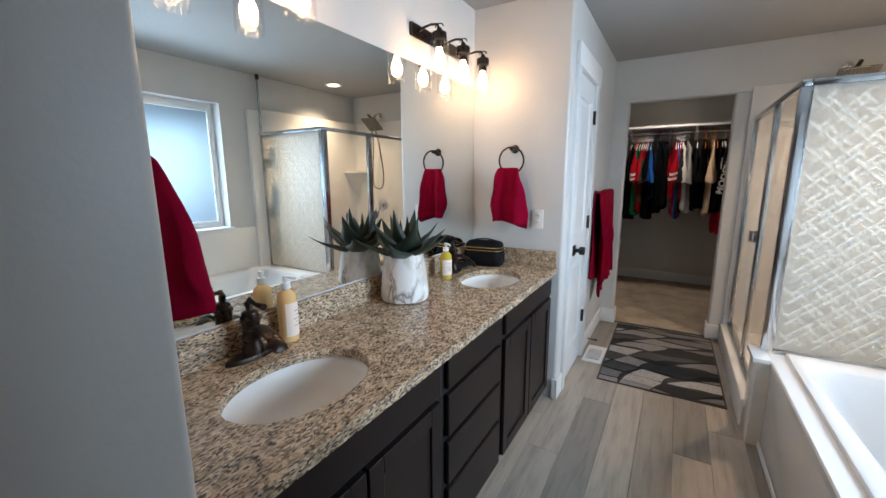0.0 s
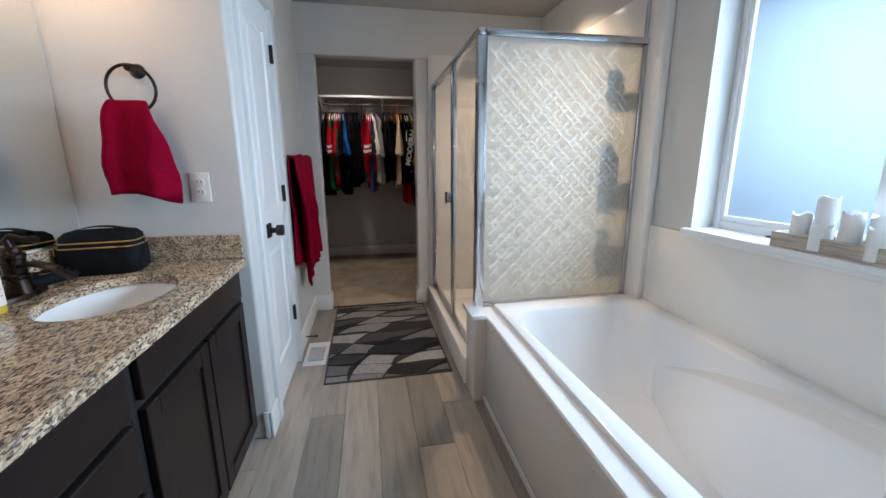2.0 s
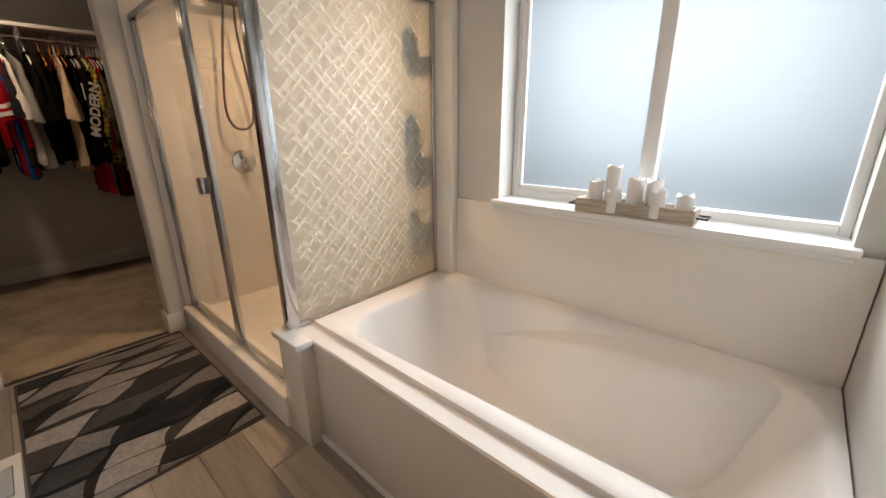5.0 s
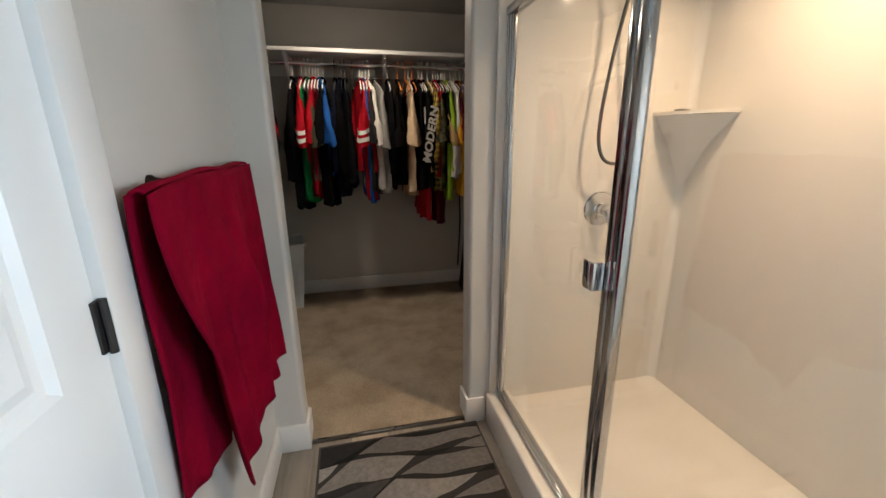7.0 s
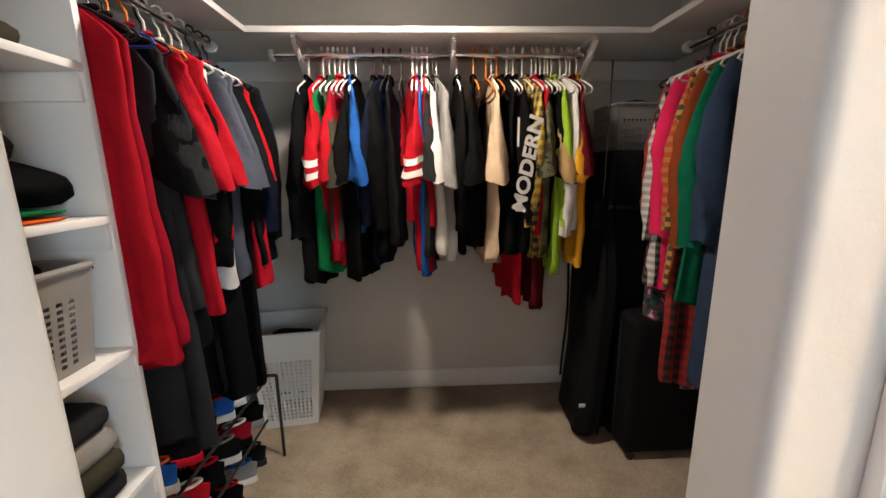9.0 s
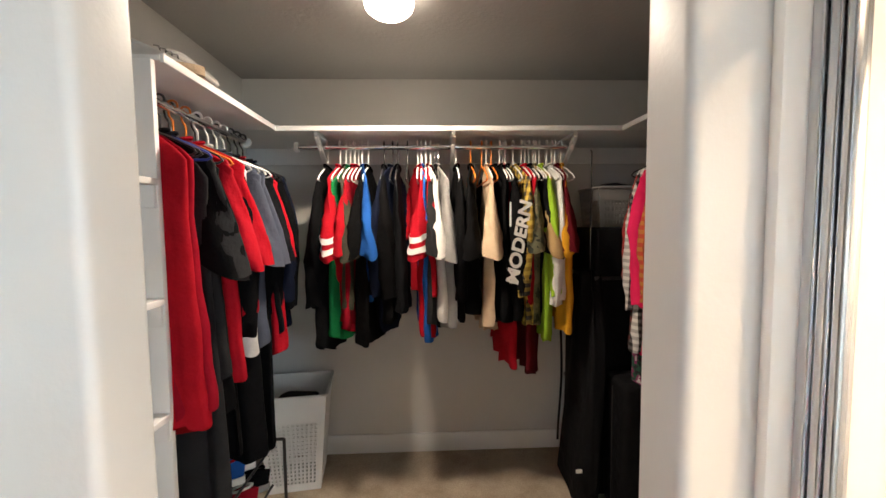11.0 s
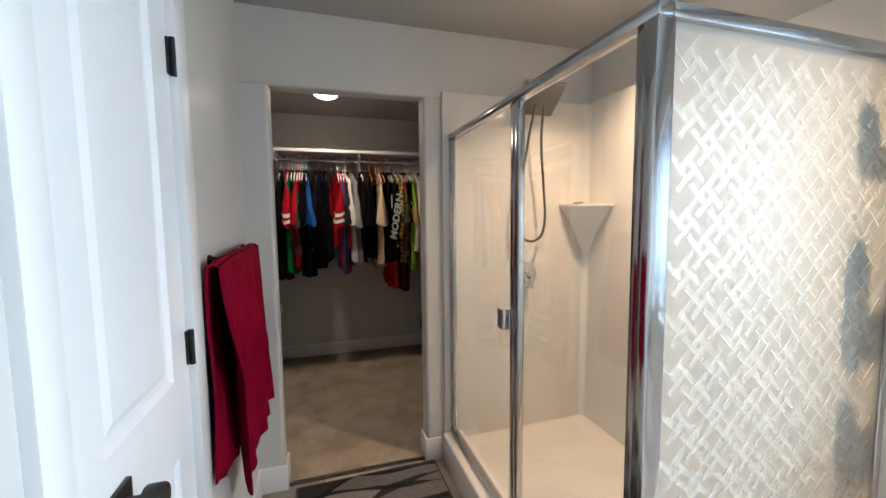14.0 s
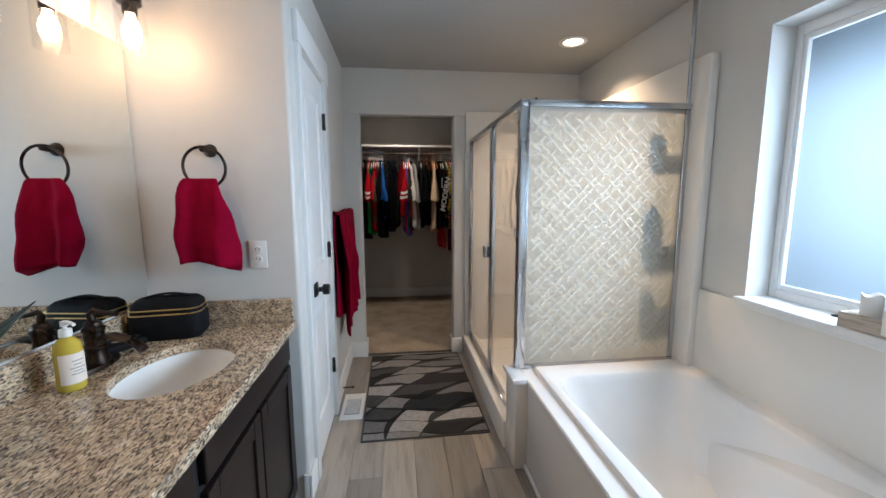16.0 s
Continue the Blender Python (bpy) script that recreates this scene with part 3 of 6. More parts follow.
def slab_with_holes():
    """The slab: strips between the sinks, and a ring of faces round each oval hole."""
    b = bmesh.new()
    x0, x1 = -1.145, CF
    ys = [YV0 + 0.003, 0.40, 0.88, 1.66, 2.17, YV1 - 0.003]
    for top in (0.03, 0.0):
        for i in range(5):
            y0, y1 = ys[i], ys[i + 1]
            if i in (1, 3):
                cx, cy = SINKS[0 if i == 1 else 1]
                inner = [b.verts.new((x, y, top)) for x, y, _ in ellipse(cx, cy, SA, SB, 0)]
                outer = []
                for x, y, _ in ellipse(cx, cy, SA, SB, 0):
                    dx, dy = x - cx, y - cy
                    s = min(((x1 if dx > 0 else x0) - cx) / dx if abs(dx) > 1e-6 else 9e9, ((y1 if dy > 0 else y0) - cy) / dy if abs(dy) > 1e-6 else 9e9)
                    outer.append(b.verts.new((cx + dx * s, cy + dy * s, top)))
                k = len(inner)
                for j in range(k):
                    b.faces.new((inner[j], outer[j], outer[(j + 1) % k], inner[(j + 1) % k]))
                for cxn, cyn in ((x0, y0), (x1, y0), (x0, y1), (x1, y1)):
                    cs = sorted(outer, key=lambda v: (v.co.x - cxn) ** 2 + (v.co.y - cyn) ** 2)
                    on_x = [v for v in cs if abs(v.co.x - cxn) < 1e-6][0]
                    on_y = [v for v in cs if abs(v.co.y - cyn) < 1e-6][0]
                    if on_x is not on_y:
                        b.faces.new((b.verts.new((cxn, cyn, top)), on_x, on_y))
            else:
                b.faces.new([b.verts.new(p) for p in ((x0, y0, top), (x1, y0, top), (x1, y1, top), (x0, y1, top))])
    bmesh.ops.recalc_face_normals(b, faces=b.faces)
    for f in b.faces:
        if f.normal.z < 0 and f.calc_center_median().z > 0.02:
            f.normal_flip()
    for cx, cy in SINKS:
        rings_mesh([ellipse(cx, cy, SA, SB, 0.03), ellipse(cx, cy, SA - 0.003, SB - 0.003, 0.026), ellipse(cx, cy, SA - 0.003, SB - 0.003, 0.0)], False, b)
    prof = [(CF, 0.03), (CF + 0.003, 0.0285), (CF + 0.004, 0.026), (CF + 0.004, -0.003), (CF, -0.006), (CF - 0.03, -0.006)]
    sheet(lambda u, v: (prof[round(v * 5)][0], ys[0] + (ys[5] - ys[0]) * u, prof[round(v * 5)][1]), 1, 5, 0, b)
    bmesh.ops.remove_doubles(b, verts=b.verts, dist=0.0004)
    return b


part("slab", slab_with_holes(), GRANITE, counter, smooth=None)
part("backsplash", box((-1.163, YV0 + 0.003, 0.0), (-1.143, YV1 - 0.003, 0.13), 0.003), GRANITE, counter, smooth=None)
part("side_splash", box((-1.143, YV1 - 0.023, 0.0305), (CF - 0.004, YV1 - 0.003, 0.13), 0.003), GRANITE, counter, smooth=None)


def sink(cx, cy):
    t = thing("undermount_sink", (cx, cy, CT - 0.03), "white oval porcelain sink set under granite counter", "sink", "vanity sinks")
    prof = [(1.03, -0.002), (0.985, -0.012), (0.96, -0.04), (0.90, -0.085), (0.74, -0.125), (0.45, -0.145), (0.15, -0.15)]
    b = rings_mesh([ellipse(0, 0, SA * r, SB * r, z) for r, z in prof], False)
    for f in b.faces:
        f.normal_flip()
    part("bowl", b, PORC, t, smooth=180)
    part("drain", lathe([(0, -0.144), (0.020, -0.144), (0.026, -0.147), (0.026, -0.16), (0, -0.16)], 24), BRONZE, t, "dark bronze drain")
    ov = lathe([(0, 0.003), (0.014, 0.003), (0.02, 0), (0.02, -0.004), (0, -0.004)], 20, None, pose(SA * 0.905, 0, -0.06, 0, -75, 0))
    part("overflow", ov, BRONZE, t, "dark bronze overflow ring")
    return t


for c in SINKS:
    sink(*c)


def cabinet(y0, y1, label, fronts):
    """A vanity cabinet unit: body blackened for the shade in its gaps, with door or drawer fronts (y0, y1, z0, z1,
    framed).
    """
    t = thing("vanity_cabinet", (0, 0, 0), label, "cabinet", "vanity cabinets")
    bd2 = box((-1.15, y0, 0.09), (-0.622, y1, 0.11))
    box((-1.15, y0, 0.11), (-0.622, y0 + 0.016, 0.838), bm=bd2)
    box((-1.15, y1 - 0.016, 0.11), (-0.622, y1, 0.838), bm=bd2)
    box((-0.64, y0 + 0.016, 0.11), (-0.622, y1 - 0.016, 0.838), bm=bd2)
    box((-1.15, y0, 0.0), (-0.69, y1, 0.09), bm=bd2)
    part("body", bd2, GAPSHADE, t, smooth=None)
    for a, b, z0, z1, framed in fronts:
        if framed:
            s = 0.058
            d = part("door", box((-0.621, a + s - 0.005, z0 + s - 0.005), (-0.609, b - s + 0.005, z1 - s + 0.005)), CAB, t, smooth=None)
            for nm, lo, hi in (("stile", (a, z0), (a + s, z1)), ("stile", (b - s, z0), (b, z1)), ("rail", (a + s, z0), (b - s, z0 + s)), ("rail", (a + s, z1 - s), (b - s, z1))):
                part(nm, box((-0.621, lo[0], lo[1]), (-0.601, hi[0], hi[1]), 0.003), CAB, d, smooth=None)
        else:
            part("drawer_front", box((-0.621, a, z0), (-0.601, b, z1), 0.005), CAB, t, smooth=None)
    return t


cabinet(YV0 + 0.004, 1.013, "espresso wood sink cabinet with two framed doors", [(0.27, 0.99, 0.712, 0.826, False), (0.27, 0.625, 0.10, 0.69, True), (0.635, 0.99, 0.10, 0.69, True)])
cabinet(1.015, 1.533, "espresso wood cabinet with four drawers", [(1.04, 1.512, 0.705, 0.826, False), (1.04, 1.512, 0.525, 0.685, False), (1.04, 1.512, 0.335, 0.505, False), (1.04, 1.512, 0.10, 0.315, False)])
cabinet(1.535, YV1 - 0.004, "espresso wood sink cabinet with two framed doors", [(1.56, 2.30, 0.712, 0.826, False), (1.56, 1.925, 0.10, 0.69, True), (1.935, 2.30, 0.10, 0.69, True)])

mirror = tagged(new("mirror"), "large frameless wall mirror above the vanity", "mirror")
part("glass", box((-1.163, YV0 + 0.012, 0.98), (-1.158, YV1 - 0.016, 1.972), 0.0), MIRROR, mirror, smooth=None)


def vanity_light(y):
    t = thing("vanity_light", (-1.165, y, 2.12), "bronze three-bulb vanity light with clear glass shades", "wall lamp", "vanity lights")
    part("back_plate", box((0, -0.30, -0.03), (0.018, 0.30, 0.03), 0.004), BRONZE, t)
    for dy in (-0.243, 0, 0.243):
        arm = tube([(0.015, dy, 0.0), (0.05, dy, 0.012), (0.09, dy, 0.018), (0.125, dy, 0.012), (0.135, dy, -0.01)], 0.006)
        tube([(0.135 + 0.022 * math.cos(a), dy + 0.0, -0.002 + 0.016 * math.sin(a)) for a in [i * math.pi / 8 for i in range(9)]], 0.003, 6, arm)
        part("arm", arm, BRONZE, t)
        part("socket", lathe([(0, 0.004), (0.012, 0.004), (0.014, -0.012), (0.034, -0.016), (0.036, -0.022), (0.036, -0.05), (0.033, -0.054), (0.022, -0.056), (0.022, -0.085), (0, -0.085)], 24, None, pose(0.135, dy, -0.01)), BRONZE, t)
        part("bulb", lathe([(0, -0.08), (0.013, -0.085), (0.014, -0.10), (0.024, -0.118), (0.029, -0.14), (0.025, -0.165), (0.012, -0.178), (0, -0.181)], 16, None, pose(0.135, dy, -0.01)), BULBM, t, "lit warm white bulb", 180)
        sh = part("shade", lathe([(0.034, -0.045), (0.046, -0.06), (0.047, -0.21), (0.0445, -0.21), (0.0435, -0.062), (0.032, -0.047)], 28, None, pose(0.135, dy, -0.01)), GLASS, t, "clear glass cylinder shade", 60)
        sh.visible_shadow = False
    return t


vanity_light(0.64)
vanity_light(1.942)

# ---- tub ----
tub = thing("bathtub", (0, 0, 0), "white acrylic garden tub with panelled skirt", "bathtub")
TX0, TX1, TY0, TY1, TZ = 0.497, 1.405, 0.905, 2.565, 0.485


def rounded(x0, x1, y0, y1, r, z, k=10):
    """A rounded rectangle at height z; its corners may have different radii."""
    r0, r1, r2, r3 = r
    p = arc(x1 - r0, y1 - r0, r0, 0, 90, k) + arc(x0 + r1, y1 - r1, r1, 90, 180, k) + arc(x0 + r2, y0 + r2, r2, 180, 270, k) + arc(x1 - r3, y0 + r3, r3, 270, 360, k)
    return [(x, y, z) for x, y in p]


def tub_ring(inset_end, inset_front, inset_back, rr, z, belly=0.0):
    pts = rounded(TX0 + inset_front, TX1 - inset_back, TY0 + inset_end, TY1 - 0.09 - inset_end, (rr, rr, rr, rr), z)
    out = []
    for x, y, zz in pts:
        s = math.exp(-(((y - 1.24) / 0.17) ** 2))
        if x < (TX0 + TX1) / 2:
            x += belly * s
        else:
            x -= belly * s * 0.2
        out.append((x, y, zz))
    return out


basin = rings_mesh([
    rounded(TX0, TX1 + 0.01, TY0, TY1, (0.01, 0.01, 0.01, 0.01), TZ - 0.035), rounded(TX0, TX1 + 0.01, TY0, TY1, (0.01, 0.01, 0.01, 0.01), TZ - 0.006), rounded(TX0 + 0.006, TX1 + 0.01, TY0, TY1, (0.01, 0.01, 0.01, 0.01), TZ),
    rounded(TX0 + 0.076, TX1 + 0.01, TY0, TY1 - 0.01, (0.012, 0.012, 0.012, 0.012), TZ),
    rounded(TX0 + 0.080, TX1 + 0.01, TY0, TY1 - 0.014, (0.012, 0.012, 0.012, 0.012), TZ + 0.018),
    rounded(TX0 + 0.088, TX1 + 0.008, TY0 + 0.01, TY1 - 0.022, (0.02, 0.02, 0.02, 0.02), TZ + 0.021),
    tub_ring(0.035, 0.122, 0.045, 0.15, TZ + 0.018, 0.075), tub_ring(0.046, 0.134, 0.06, 0.15, TZ + 0.008, 0.085), tub_ring(0.06, 0.145, 0.072, 0.15, TZ - 0.03, 0.085),
    tub_ring(0.13, 0.175, 0.10, 0.16, TZ - 0.15, 0.06), tub_ring(0.20, 0.20, 0.12, 0.16, TZ - 0.27, 0.03), tub_ring(0.27, 0.23, 0.15, 0.15, TZ - 0.36, 0.0), tub_ring(0.36, 0.30, 0.22, 0.12, TZ - 0.385, 0.0)], False)
basin.verts.ensure_lookup_table()
k = 44
basin.faces.new([basin.verts[12 * k + i] for i in range(k)])
bmesh.ops.recalc_face_normals(basin, faces=basin.faces)
top = max(basin.faces, key=lambda f: f.calc_center_median().z)
if top.normal.z < 0:
    for f in basin.faces:
        f.normal_flip()
part("basin", basin, TUBW, tub, smooth=40)


def arm_ledge(u, v):
    """An arm ledge on the wall side: low at the far end, it climbs to the rim, and falls away into the basin."""
    y = 2.33 - 1.36 * u
    climb = math.sin(min(1.0, (2.33 - y) / 1.05) * math.pi / 2)
    z = TZ - 0.275 + 0.278 * climb
    w = 0.012 + 0.075 * climb
    a, b = min(1.0, v / 0.4), max(0.0, (v - 0.4) / 0.6)
    z += 0.012 - 0.024 * a - (z - 0.012 - TZ + 0.40) * b
    wall = TX1 - 0.072 - 0.078 * max(0.0, TZ - z) / 0.36
    e = min(1.0, u / 0.5)
    e = e * e * (3 - 2 * e)
    if u > 0.82:
        e *= max(0.0, 1 - (u - 0.82) / 0.16) ** 0.7
    return (wall + 0.014 - e * ((w + 0.02) * a + 0.05 * b), y, z)


arm = sheet(arm_ledge, 40, 24)
part("armrest", arm, TUBW, tub, smooth=60)
part("skirt", box((TX0 + 0.004, TY0, 0.0), (TX0 + 0.02, 2.47, TZ - 0.03), 0.002), ACRYL, tub, "beige-white acrylic skirt panel")
part("skirt_trim", box((TX0 - 0.006, TY0, 0.0), (TX0 + 0.004, 2.455, 0.03), 0.003), TRIM, tub)
post = thing("end_post", (0, 0, 0), "white painted post and ledge between tub and shower", "post")
part("post", box((0.44, 2.435, 0), (0.62, 2.61, 0.468), 0.004), ACRYL, post)
part("ledge", box((0.422, 2.425, 0.468), (0.497, 2.625, 0.494), 0.004), TUBW, post, "white acrylic ledge cap")

# ---- tub and shower surround ----
sur = tagged(new("tub_surround"), "glossy cream acrylic wall panels", "wall panel", "", "structure")
part("panel", box((1.412, 0.903, 0.47), (XR, 2.46, 0.925), 0.006), ACRYL, sur)
part("column", box((1.378, 2.46, 0.47), (XR, 2.60, 2.09), 0.012), ACRYL, sur)
part("panel", box((1.388, 2.60, 0.10), (XR, 3.985, 2.105), 0.006), ACRYL, sur)
part("panel", box((0.445, 3.98, 0.10), (XR - 0.002, YO, 2.105), 0.006), ACRYL, sur)
part("corner_cove", prism([(1.389, 3.981)] + arc(1.389 - 0.04, 3.981 - 0.04, 0.04, 0, 90) , 0.11, 2.10), ACRYL, sur)

# ---- shower ----
pan = thing("shower_pan", (0, 0, 0), "cream acrylic shower base with raised kerb", "shower base")
part("kerb", box((0.427, 2.61, 0.0), (0.548, 3.985, 0.165), 0.010, 3), ACRYL, pan)
part("end_kerb", box((0.548, 2.55, 0.0), (1.388, 2.64, 0.484), 0.004), ACRYL, pan)
part("base", sheet(lambda u, v: (0.52 + 0.87 * u, 2.63 + 1.355 * v, 0.105 + 0.02 * math.hypot(u - 0.5, v - 0.45)), 12, 12, 0.02), ACRYL, pan)
dr = lathe([(0, 0.006), (0.045, 0.006), (0.055, 0.002), (0.055, -0.01), (0, -0.01)], 28)
dn = part("drain", dr, CHROME, pan)
dn.location = (0.934, 3.24, 0.11)
hb = bmesh.new()
for i in range(12):
    a = math.tau * i / 12
    lathe([(0, 0.0075), (0.0045, 0.0075), (0.0045, 0.004)], 8, hb, pose(0.03 * math.cos(a), 0.03 * math.sin(a), 0))
part("slots", hb, BLACKM, dn)

SHZ, SX, SY = 1.872, 0.494, 2.58
enc = thing("shower_enclosure", (0, 0, 0), "chrome-framed corner shower enclosure with clear door", "shower enclosure")
part("header", box((SX - 0.02, SY - 0.02, SHZ - 0.032), (SX + 0.02, 3.98, SHZ), 0.004), ALU, enc)
part("header", box((SX + 0.02, SY - 0.02, SHZ - 0.032), (1.38, SY + 0.02, SHZ), 0.004), ALU, enc)
cp = box((SX - 0.022, SY - 0.018, 0.494), (SX + 0.028, SY + 0.018, SHZ - 0.032), 0.003)
box((SX - 0.012, SY + 0.018, 0.166), (SX + 0.012, SY + 0.05, SHZ - 0.032), 0.003, bm=cp)
part("corner_post", cp, ALU, enc)
for i, (a, b2) in enumerate(((3.962, 3.979), (3.945, 3.960), (3.93, 3.943))):
    part("wall_jamb", box((SX - 0.016 + 0.003 * i, a, 0.19), (SX + 0.016 - 0.003 * i, b2, SHZ - 0.032), 0.003), ALU, enc)
part("wall_jamb", box((1.352, SY - 0.012, 0.51), (1.378, SY + 0.012, SHZ - 0.032), 0.003), ALU, enc)
part("track", box((SX - 0.02, 2.627, 0.165), (SX + 0.02, 3.98, 0.19), 0.004), ALU, enc)
part("track", box((SX + 0.03, SY - 0.014, 0.484), (1.378, SY + 0.014, 0.51), 0.003), ALU, enc)
dm = box((SX - 0.014, 3.176, 0.19), (SX + 0.014, 3.208, SHZ - 0.032), 0.003)
box((SX - 0.012, 3.211, 0.19), (SX + 0.012, 3.242, SHZ - 0.032), 0.003, bm=dm)
part("door_stile", dm, ALU, enc, "slim chrome door stile")
for y0, y1 in ((2.625, 3.176), (3.242, 3.93)):
    p = part("pane", box((SX - 0.003, y0, 0.19), (SX + 0.003, y1, SHZ - 0.032)), GLASS, enc, "clear glass pane", None)
    p.visible_shadow = False
hd2 = box((SX - 0.046, 3.246, 0.985), (SX - 0.040, 3.282, 1.063), 0.002)
box((SX - 0.046, 3.236, 0.985), (SX - 0.012, 3.246, 1.063), 0.002, bm=hd2)
part("handle", hd2, CHROME, enc, "small chrome door pull")
p = part("patterned_pane", box((SX + 0.028, SY - 0.003, 0.51), (1.352, SY + 0.003, SHZ - 0.032)), PATTERN, enc, "frosted pane with interlocking key pattern", None)
p.visible_shadow = False


def key_pattern():
    """Flat raised pinwheels of four hooked strokes that interlock; the whole lattice is turned by 45 degrees."""
    b = bmesh.new()
    x0, x1, z0, z1 = SX + 0.03, 1.345, 0.518, SHZ - 0.04
    c, s = math.cos(radians(45)), math.sin(radians(45))
    d, wd = 0.084, 0.0118
    rng = random.Random(5)
    h, e = 0.18, 0.38
    strokes = [(-h, h, h + e, h), (h, -h - e, h, h), (-h - e, -h, h, -h), (-h, -h, -h, h + e)]
    for i in range(-14, 30):
        for j in range(-20, 20):
            for a0, b0, a1, b1 in strokes:
                q = []
                for du, dv in ((a0 * d - wd / 2, b0 * d - wd / 2), (a1 * d + wd / 2, b0 * d - wd / 2), (a1 * d + wd / 2, b1 * d + wd / 2), (a0 * d - wd / 2, b1 * d + wd / 2)):
                    u, v = i * d + du, j * d + dv
                    q.append((x0 + u * c - v * s, z0 + u * s + v * c))
                if all(x0 < x < x1 and z0 < z < z1 for x, z in q):
                    y = SY - 0.0048 - 0.0006 * rng.random()
                    f1 = [b.verts.new((x, y, z)) for x, z in q]
                    f0 = [b.verts.new((x, SY - 0.0032, z)) for x, z in q]
                    b.faces.new(f1)
                    for m in range(4):
                        b.faces.new((f1[m], f0[m], f0[(m + 1) % 4], f1[(m + 1) % 4]))
    bmesh.ops.recalc_face_normals(b, faces=b.faces)
    return b


rp = part("relief", key_pattern(), RIBS, p, "raised glossy key pattern", None)
rp.visible_shadow = False
rp["kind"] = "stuff"
pole = thing("tension_pole", (1.372, 2.585, SHZ), "thin metal pole with dark cap up to ceiling", "pole")
part("pole", tube([(0, 0, 0), (0, 0, H - SHZ - 0.05)], 0.011, 12), ALU, pole)
part("cap", lathe([(0, 0), (0.017, 0), (0.019, 0.03), (0.016, 0.05), (0, 0.05)], 16, None, pose(0, 0, H - SHZ - 0.05)), BLACKM, pole)

shower = thing("rain_shower", (0.965, 3.98, 0), "black square rain shower head with hose", "shower head")
part("arm", tube([(0, 0, 2.18), (0, -0.04, 2.195), (0, -0.09, 2.175), (0.004, -0.125, 2.12)], 0.011), CHROME, shower)
part("escutcheon", lathe([(0, 0.02), (0.012, 0.018), (0.03, 0.008), (0.033, 0), (0, 0)], 24, None, pose(0, 0, 2.18, 90)), CHROME, shower)
hm = box((-0.105, -0.105, -0.008), (0.105, 0.105, 0.008), 0.005)
lathe([(0, 0.03), (0.018, 0.03), (0.03, 0.008)], 18, hm)
hp = pose(0.008, -0.15, 2.062, -38, 0, 0)
bmesh.ops.transform(hm, matrix=hp, verts=hm.verts)
head = part("rain_plate", hm, GUN, shower, "square dark spray plate")
nz = bmesh.new()
for i in range(10):
    for j in range(10):
        lathe([(0.004, 0), (0.003, -0.004), (0, -0.004)], 6, nz, hp @ pose(-0.085 + 0.019 * i, -0.085 + 0.019 * j, -0.008))
part("nozzles", nz, BLACKM, head)
part("wand", tube([(0, -0.10, 2.10), (0.002, -0.125, 2.11), (0.006, -0.19, 2.15), (0.008, -0.225, 2.165)], [0.016, 0.018, 0.014, 0.012], 12), BLACKM, shower, "black hand shower wand")
HX = -0.008
hose = [(-0.02, -0.17, 2.03), (-0.025, -0.12, 1.9), (-0.045, -0.09, 1.65), (-0.06, -0.085, 1.42), (-0.045, -0.085, 1.31), (-0.005, -0.085, 1.275), (0.04, -0.085, 1.31), (0.055, -0.085, 1.42), (0.045, -0.09, 1.6), (0.025, -0.11, 1.85), (0.02, -0.15, 2.03)]


def smooth_path(pts, k=6):
    """A Catmull-Rom curve through points."""
    P = [Vector(p) for p in pts]
    out = []
    for i in range(len(P) - 1):
        a, b, c, d = P[max(i - 1, 0)], P[i], P[i + 1], P[min(i + 2, len(P) - 1)]
        for j in range(k):
            t = j / k
            out.append(0.5 * ((2 * b) + (c - a) * t + (2 * a - 5 * b + 4 * c - d) * t * t + (3 * b - a - 3 * c + d) * t ** 3))
    return out + [P[-1]]


part("hose", tube(smooth_path([(x * 1.5 + HX, y, z) for x, y, z in hose]), 0.0075, 10), GUN, shower, "dark ribbed metal hose")
valve = thing("shower_valve", (0.962, 3.98, 1.065), "chrome round shower valve with lever", "faucet")
vp = pose(0, 0, 0, 90)
part("plate", lathe([(0, 0.016), (0.04, 0.014), (0.075, 0.006), (0.08, 0), (0, 0)], 36, None, vp), CHROME, valve)
part("hub", lathe([(0, 0.06), (0.022, 0.058), (0.028, 0.05), (0.03, 0.012)], 28, None, vp), CHROME, valve)
part("lever", tube([(0, -0.055, 0), (0.008, -0.06, -0.025), (0.016, -0.066, -0.07)], [0.016, 0.012, 0.009], 12), CHROME, valve)
shelf = thing("corner_shelf", (1.389, 3.981, 1.49), "white acrylic corner soap shelf", "shelf")
part("shelf", prism([(0, 0), (-0.20, 0)] + [(-0.20 * math.cos(radians(a)) - 0.0, -0.25 * math.sin(radians(a))) for a in (12, 25, 40, 55, 70, 82)] + [(0, -0.25)], -0.014, 0.0), ACRYL, shelf)
br = rings_mesh([[(-0.19, -0.001, -0.014), (-0.14, -0.14, -0.014), (-0.001, -0.24, -0.014), (-0.001, -0.001, -0.014)], [(-0.10, -0.001, -0.14), (-0.07, -0.07, -0.14), (-0.001, -0.12, -0.14), (-0.001, -0.001, -0.14)], [(-0.012, -0.001, -0.33), (-0.01, -0.01, -0.33), (-0.001, -0.014, -0.33), (-0.001, -0.001, -0.33)]])
part("bracket", br, ACRYL, shelf, smooth=60)
rz = thing("razor", (1.29, 3.93, 1.4955), "dark metal razor lying on the shelf", "razor", rz=20)
part("grip", tube([(-0.05, 0, 0), (-0.01, 0.004, 0.003), (0.035, 0, 0.006)], [0.004, 0.006, 0.004], 8), GUN, rz)
